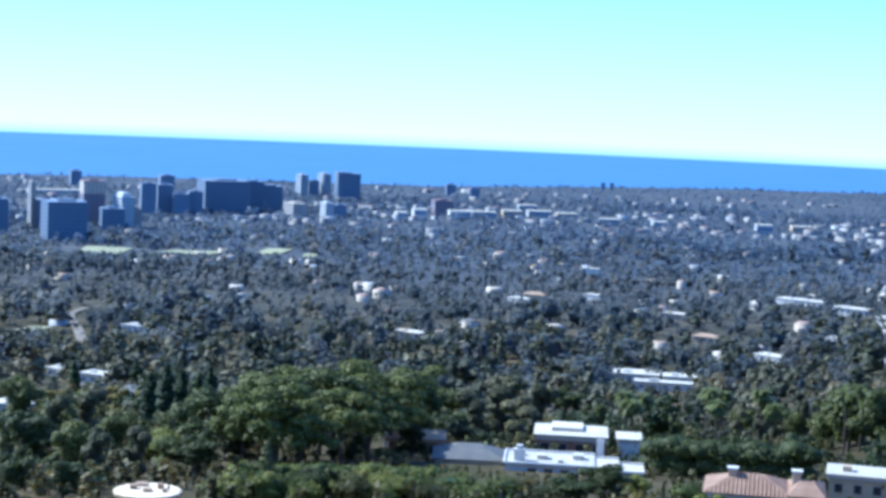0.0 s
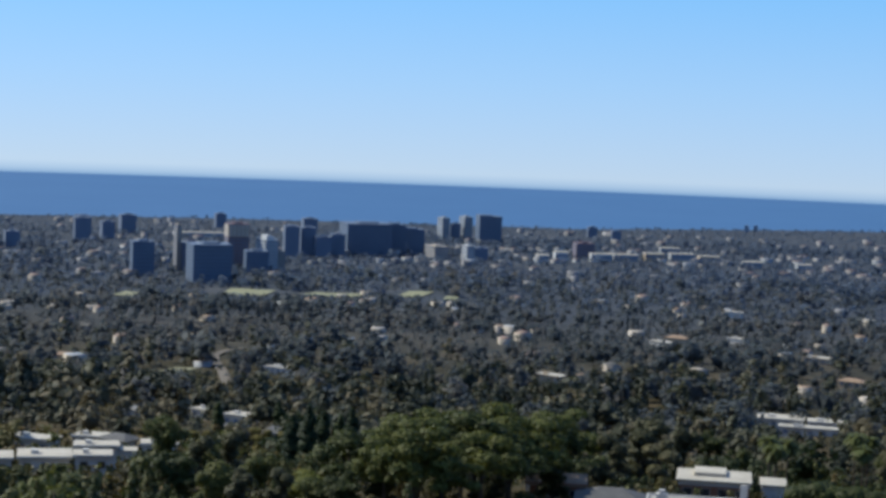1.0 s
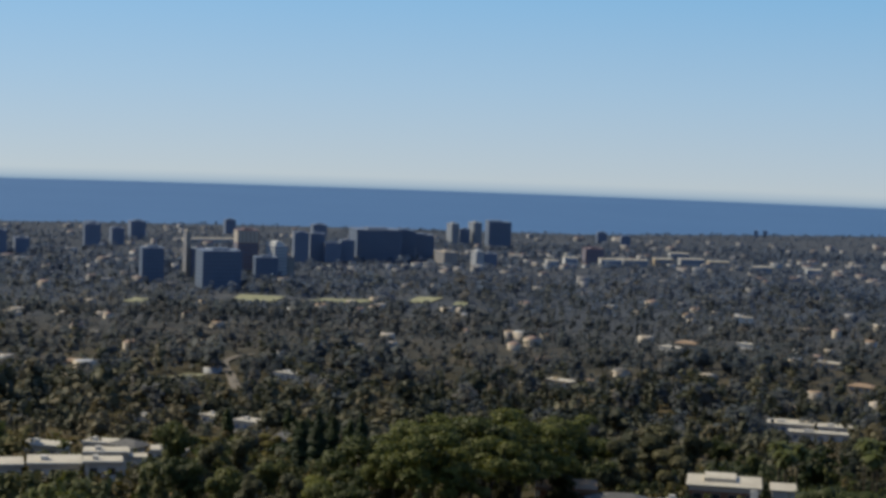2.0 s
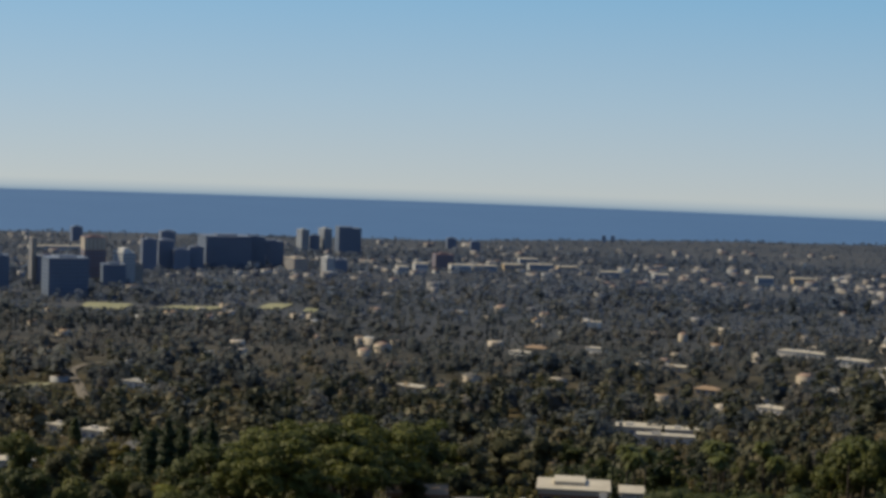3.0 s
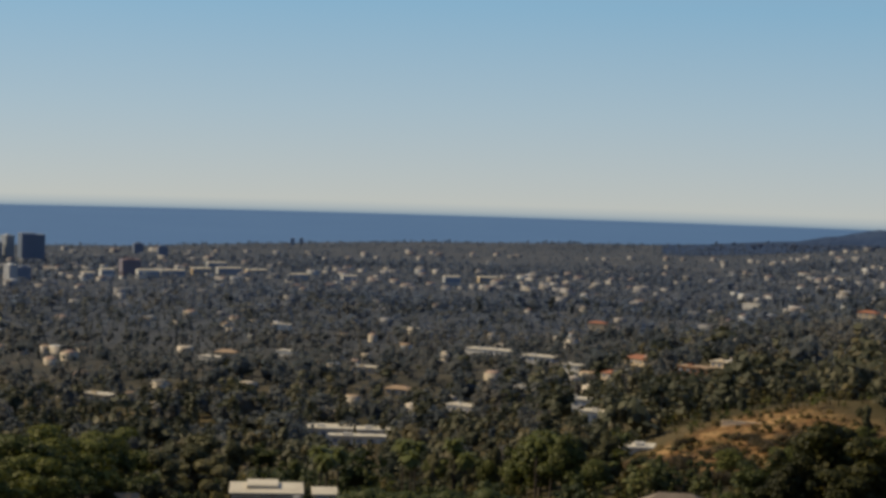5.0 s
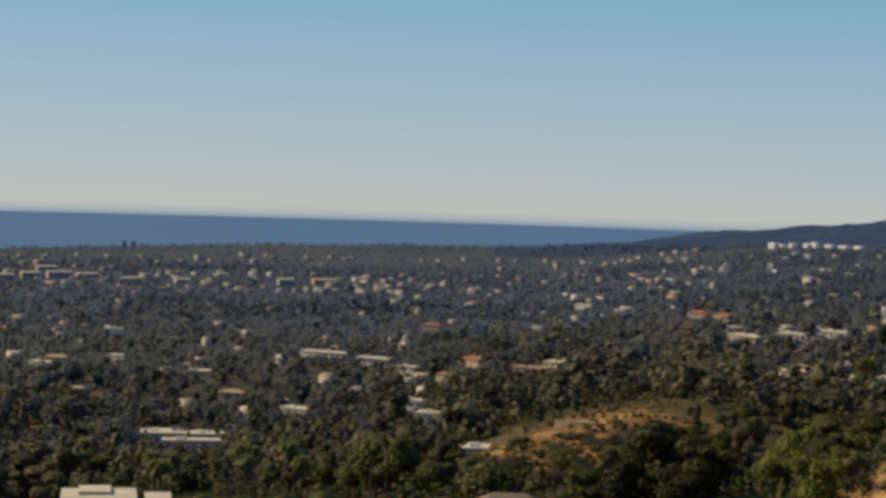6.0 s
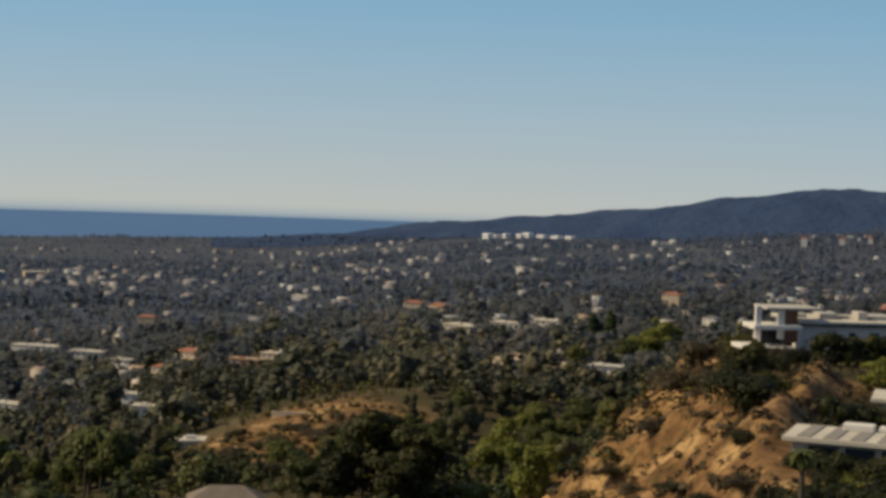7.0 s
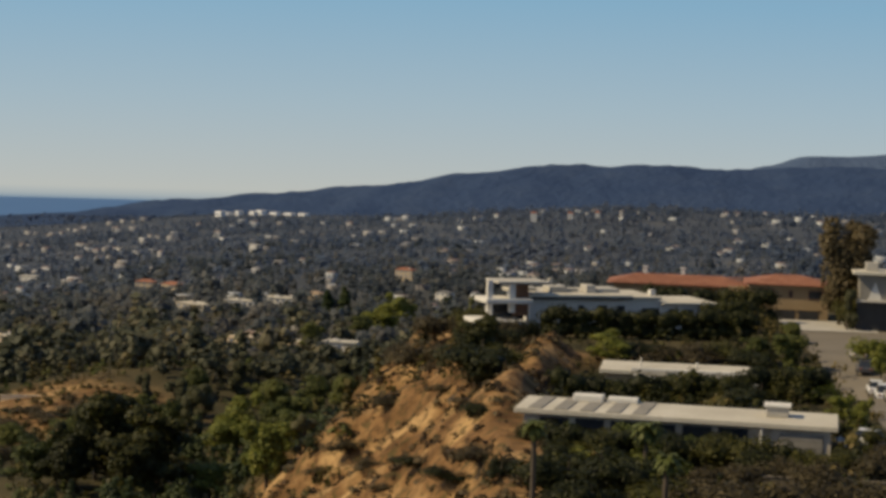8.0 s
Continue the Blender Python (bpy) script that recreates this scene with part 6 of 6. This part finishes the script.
plant("broad", 69.2, 347.2, 8.3, 1.32)
plant("gum", 43.8, 441.8, 11.8, 0.93)
plant("gum", 53.5, 434.7, 11.0, 0.98)
plant("gum", 48.2, 433.3, 10.9, 0.78)
plant("broad", 58.5, 413.9, 10.1, 0.86)
plant("shrub", 84.9, 364.2, 4.4, 1.88)
plant("shrub", 90.7, 364.9, 3.3, 2.08)
plant("shrub", 100.1, 374.9, 3.4, 2.08)
plant("shrub", 109.8, 388.8, 3.0, 2.00)
plant("shrub", 112.1, 379.8, 2.9, 2.50)
plant("shrub", 89.0, 336.4, 3.1, 2.50)
plant("shrub", 120.0, 385.8, 3.6, 2.08)
plant("shrub", 80.1, 334.5, 3.0, 2.92)
plant("bright", 111.1, 169.9, 4.1, 1.03)
plant("bush", 82.3, 125.4, 3.1, 1.45)
plant("bush", 84.9, 123.7, 2.9, 1.35)
plant("bright", 109.7, 172.0, 3.5, 1.00)
plant("bush", 79.3, 127.3, 3.0, 1.11)
plant("dark_bush", 104.8, 188.9, 5.7, 1.69)
plant("dark_bush", 107.2, 189.8, 3.7, 1.74)
plant("dark_bush", 110.3, 199.5, 4.3, 1.84)
plant("shrub", 121.8, 232.0, 4.9, 1.88)
plant("dark_bush", 89.8, 162.9, 2.2, 2.20)
plant("dark_bush", 86.3, 167.0, 1.6, 2.20)
plant("shrub", 84.3, 170.3, 1.0, 2.20)
plant("shrub", 100.7, 213.5, 2.3, 1.92)
plant("shrub", 105.9, 213.1, 2.2, 1.99)
plant("shrub", 82.0, 146.6, 2.1, 2.20)
plant("dark_bush", 80.8, 149.6, 1.8, 2.20)
plant("dark_bush", 75.4, 132.0, 2.4, 1.41)
plant("shrub", 123.0, 242.6, 2.7, 2.20)
plant("shrub", 105.0, 197.9, 1.3, 2.20)
plant("shrub", 92.6, 192.9, 1.5, 2.20)
plant("shrub", 97.7, 214.8, 1.5, 2.20)
plant("bright", 126.3, 194.6, 4.0, 1.81)
plant("dark_bush", 132.5, 195.3, 1.5, 2.20)
plant("shrub", 136.5, 192.5, 2.9, 2.07)
plant("shrub", 136.5, 197.4, 1.5, 2.20)
plant("dark_bush", 140.2, 192.4, 2.9, 1.83)
plant("broad", 145.5, 190.9, 4.1, 1.42)
plant("broad", 147.3, 187.0, 5.6, 1.18)
plant("broad", 156.3, 210.2, 4.5, 1.01)
plant("bright", 133.7, 167.1, 5.4, 0.82)
plant("broad", 133.9, 164.4, 4.5, 0.98)
plant("bright", 121.8, 145.8, 3.4, 1.15)
plant("bright", 119.2, 140.2, 3.8, 0.85)
plant("bush", 130.8, 159.1, 3.2, 1.40)
plant("bush", 156.9, 181.6, 4.3, 1.24)
plant("bush", 162.0, 190.4, 2.8, 1.32)
plant("bright", 151.9, 175.3, 5.8, 0.70)
plant("broad", 162.3, 205.7, 3.7, 1.22)
plant("dusty", 185.5, 224.0, 16.8, 0.72)
plant("dusty", 189.5, 226.5, 16.0, 0.7)
plant("dark_bush", 183.0, 219.5, 5.2, 0.8)
plant("gum", 181.6, 217.4, 6.1, 0.9)
plant("dark_bush", 106.6, 171.6, 3.2, 1.62)
plant("dark_bush", 109.1, 170.0, 3.8, 1.37)
plant("dark_bush", 111.6, 168.4, 4.2, 1.25)
plant("dark_bush", 114.0, 166.7, 4.4, 1.19)
plant("dark_bush", 116.7, 164.9, 3.9, 1.34)
plant("dark_bush", 119.8, 162.6, 3.4, 1.75)
plant("dark_bush", 122.6, 160.5, 3.4, 1.75)
plant("dark_bush", 126.1, 160.3, 4.0, 1.31)
plant("dark_bush", 128.6, 193.1, 3.1, 2.19)
plant("dark_bush", 142.5, 188.1, 4.2, 1.46)
plant("shrub", 132.0, 193.2, 2.5, 2.20)
plant("dark_bush", 84.6, 135.8, 3.1, 1.69)
plant("dark_bush", 87.0, 134.3, 3.1, 1.73)
plant("dark_bush", 89.3, 132.7, 3.1, 1.70)
plant("dark_bush", 91.1, 130.3, 3.2, 1.63)
plant("dark_bush", 93.7, 128.4, 3.3, 1.59)
plant("dark_bush", 93.9, 123.3, 3.8, 1.37)
plant("dark_bush", 74.8, 120.7, 4.3, 1.34)
plant("dark_bush", 79.1, 122.7, 4.6, 1.17)
plant("dark_bush", 83.5, 124.6, 3.7, 1.51)
plant("bush", 83.4, 127.1, 2.8, 1.39)
plant("dark_bush", 77.5, 128.4, 2.4, 1.82)
plant("bush", 89.4, 130.3, 3.2, 1.10)
plant("dark_bush", 92.7, 127.9, 3.6, 1.12)
plant("dark_bush", 95.3, 126.0, 3.8, 1.07)
plant("dark_bush", 97.5, 124.3, 3.8, 0.93)
plant("dark_bush", 90.9, 129.3, 3.5, 1.00)
plant("shrub", 81.5, 111.4, 3.4, 1.81)
plant("shrub", 84.3, 109.2, 3.8, 1.62)
plant("shrub", 87.1, 107.0, 4.3, 1.41)
plant("shrub", 89.8, 104.8, 4.3, 1.41)
plant("dark_bush", 78.8, 113.3, 3.3, 1.40)
plant("dark_bush", 82.5, 103.1, 4.5, 0.98)
plant("dark_bush", 74.5, 116.2, 3.0, 1.54)


for k in range(22):
    plant("dark_bush" if k % 3 else "shrub", 92 + 36 * RNG.random(), 352 + 52 * RNG.random(), 1.6 + 1.4 * RNG.random(), 1.3)
# the dark gully below the pavilion and the brush along the brow
for kind, x, y, h, wide in (("oak", 107.0, 192.5, 7.2, 0.95), ("oak", 110.5, 198.5, 6.6, 0.9), ("dark_bush", 112.5, 203.5, 4.4, 1.3), ("dark_bush", 103.0, 186.0, 3.8, 1.5), ("dark_bush", 116.5, 209.0, 4.0, 1.4),
                            ("shrub", 125.4, 238.6, 4.6, 1.3), ("dark_bush", 127.6, 232.8, 4.2, 1.2), ("shrub", 124.5, 215.6, 3.4, 1.4), ("dark_bush", 127.5, 216.0, 3.6, 1.2),
                            ("shrub", 120.0, 226.0, 4.4, 1.4), ("dark_bush", 96.6, 176.4, 2.6, 1.3), ("broad", 117.0, 250.0, 6.0, 1.3), ("broad", 112.0, 256.0, 7.0, 1.2), ("bright", 106.0, 250.0, 7.5, 1.1)):
    plant(kind, x, y, h, wide)
for x, y, h in ((91.8, 120.5, 2.6), (95.3, 121.0, 2.8), (98.4, 121.0, 3.0), (102.1, 121.9, 2.8), (101.8, 118.8, 3.2), (107.2, 123.4, 3.0), (93.7, 117.1, 3.0), (95.7, 115.5, 3.2), (89.0, 118.9, 2.8), (87.9, 121.0, 2.4), (86.4, 122.6, 2.2), (114.0, 132.1, 2.6)):
    plant("shrub" if int(x) % 2 else "dark_bush", x, y, h, 1.35)
# the planted strip along the front of the long house
for k in range(11):
    u, out = 1.2 + 1.85 * k, -1.4 - 0.5 * (k % 3)
    c, d = math.cos(radians(-39.2)), math.sin(radians(-39.2))
    plant("bush" if k in (2, 5, 8) else "dark_bush", 86.7 + u * c - out * d, 148.6 + u * d + out * c, 2.0 + 0.5 * (k * 7 % 4) / 3, 1.15)


# ---- the countless ----
for xs, ys, zs, ws in OPEN_STRIPS:
    for x, y, z, w in zip(xs, ys, zs, ws):
        keep(x, y, w)
        SIGHT.append((x, y, w * 0.8 + 2.5, z + 0.8))
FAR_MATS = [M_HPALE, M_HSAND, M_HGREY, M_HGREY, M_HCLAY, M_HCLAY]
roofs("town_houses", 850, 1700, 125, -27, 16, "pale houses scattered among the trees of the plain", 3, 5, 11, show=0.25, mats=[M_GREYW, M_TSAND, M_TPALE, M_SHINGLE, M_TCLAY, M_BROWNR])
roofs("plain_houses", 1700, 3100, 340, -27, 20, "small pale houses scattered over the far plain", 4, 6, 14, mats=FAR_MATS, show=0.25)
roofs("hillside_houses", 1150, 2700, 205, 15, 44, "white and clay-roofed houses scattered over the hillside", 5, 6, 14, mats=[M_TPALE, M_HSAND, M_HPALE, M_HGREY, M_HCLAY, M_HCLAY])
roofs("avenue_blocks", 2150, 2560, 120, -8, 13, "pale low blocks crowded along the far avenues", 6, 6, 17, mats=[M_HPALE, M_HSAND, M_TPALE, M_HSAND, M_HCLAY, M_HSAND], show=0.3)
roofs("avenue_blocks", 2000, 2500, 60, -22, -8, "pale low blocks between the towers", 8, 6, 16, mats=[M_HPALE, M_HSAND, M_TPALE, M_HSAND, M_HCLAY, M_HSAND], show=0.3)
for x, y, r in ((115, 390, 26), (102, 366, 13), (126, 404, 22), (99, 385, 13)):
    keep(x, y, r)
    SIGHT.append((x, y, r * 0.8, float(ground_z(x, y)) + 0.5))
keep(-92, 322, 13)
woods("garden_brush", 225, 480, 3.7, 2.9, 32, 1.25, 0, [M_BRUSH, M_BROAD], "low scrub and garden shrubs between the trees", az1=29, seed=17, blend=(100, 900))
woods("spur_shrubs", 122, 300, 2.5, 2.0, 36, 0.85, 3, [M_DEEP, M_BRUSH], "dense dark garden shrubs between the houses", az0=29, az1=44, seed=18, blend=(0, 500), thin=lambda x, y: 1 - bareness(x, y))
woods("canyon_brush", 140, 300, 4.0, 2.6, 40, 0.8, 3, [M_BRUSH, M_WOODS], "brush in the canyon beside the bare slope", az0=12, az1=30, seed=19, blend=(0, 500), thin=lambda x, y: np.clip(1 - 1.6 * bareness(x, y), 0, 1) * (y < 330))
woods("canyon_trees", 165, 250, 8.0, 7.0, 320, 0.5, 4, [M_WOODS, M_LIGHT], "dark and bright green trees in the canyon", az0=10, az1=28, seed=20, blend=(60, 600), thin=lambda x, y: np.clip(1 - 3 * bareness(x, y), 0, 1))
woods("near_woods", 240, 430, 9.0, 8.0, 330, 0.5, 3, [M_WOODS, M_PINE], "dense dark trees on the slope below the terrace", az1=29, seed=11, blend=(100, 1200),
      thin=lambda x, y: np.where((x > -50) & (x < -12) & (y < 345), 0.12, np.where((x > -62) & (x < 60) & (y < 330), 0.5, 0.95)) * (np.degrees(np.arctan2(x, y)) < 25.8))
# from here outward the leaf colours carry more painted haze with distance
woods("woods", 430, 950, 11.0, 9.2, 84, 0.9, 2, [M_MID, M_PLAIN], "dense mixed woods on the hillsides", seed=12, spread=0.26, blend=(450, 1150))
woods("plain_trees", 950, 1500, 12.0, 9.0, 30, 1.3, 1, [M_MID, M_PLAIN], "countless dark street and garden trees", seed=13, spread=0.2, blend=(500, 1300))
woods("suburb_trees", 1500, 2100, 11, 7.0, 17, 2.0, 0, [M_PLAIN, M_FARWOODS], "countless haze-tinted trees of the plain", seed=23, spread=0.16, blend=(1200, 2300))
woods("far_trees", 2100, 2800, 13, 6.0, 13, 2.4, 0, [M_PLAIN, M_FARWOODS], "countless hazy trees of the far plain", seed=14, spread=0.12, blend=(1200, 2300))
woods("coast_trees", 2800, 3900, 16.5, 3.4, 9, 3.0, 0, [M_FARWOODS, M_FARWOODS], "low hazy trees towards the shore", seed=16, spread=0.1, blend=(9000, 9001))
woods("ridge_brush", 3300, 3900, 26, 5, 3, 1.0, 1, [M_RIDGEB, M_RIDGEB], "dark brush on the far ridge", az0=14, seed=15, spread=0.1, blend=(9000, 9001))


def tufts(name, n, x0, x1, y0, y1, size, mats, label, seed):
    """Dry tufts on the bare slopes, one mesh."""
    rng = np.random.default_rng(seed)
    x, y = rng.uniform(x0, x1, n), rng.uniform(y0, y1, n)
    ok = (bareness(x, y) > 0.45) & (wave(x, y, 6) + rng.normal(size=n) * 0.5 > -0.2)
    x, y = x[ok], y[ok]
    z = ground_z(x, y)
    V, F, T, off = [], [], [], 0
    for a, b, c in zip(x, y, z):
        s = size * rng.lognormal(0, 0.4)
        v, f = leaf_cloud(rng, [(a, b, c + 0.2 * s, 0.55 * s, 0.4 * s), (a + 0.3 * s, b + 0.2 * s, c + 0.15 * s, 0.4 * s, 0.3 * s)], 26, 0.2 * s)
        V.append(v)
        F.append(f + off)
        T.append(np.full(len(v), rng.random()))
        off += len(v)
    ob = new(name, mesh_of(name, np.concatenate(V), np.concatenate(F), tone=np.concatenate(T), mats=mats))
    return tagged(ob, label, "brush", kind="stuff")


tufts("slope_tufts", 7500, 40, 140, 110, 262, 0.75, [M_TUFT], "dry brown tufts on the bare slope", 21)
tufts("knoll_tufts", 1100, 80, 165, 350, 450, 1.3, [M_BRUSH], "scrub tufts on the dry knoll", 22)
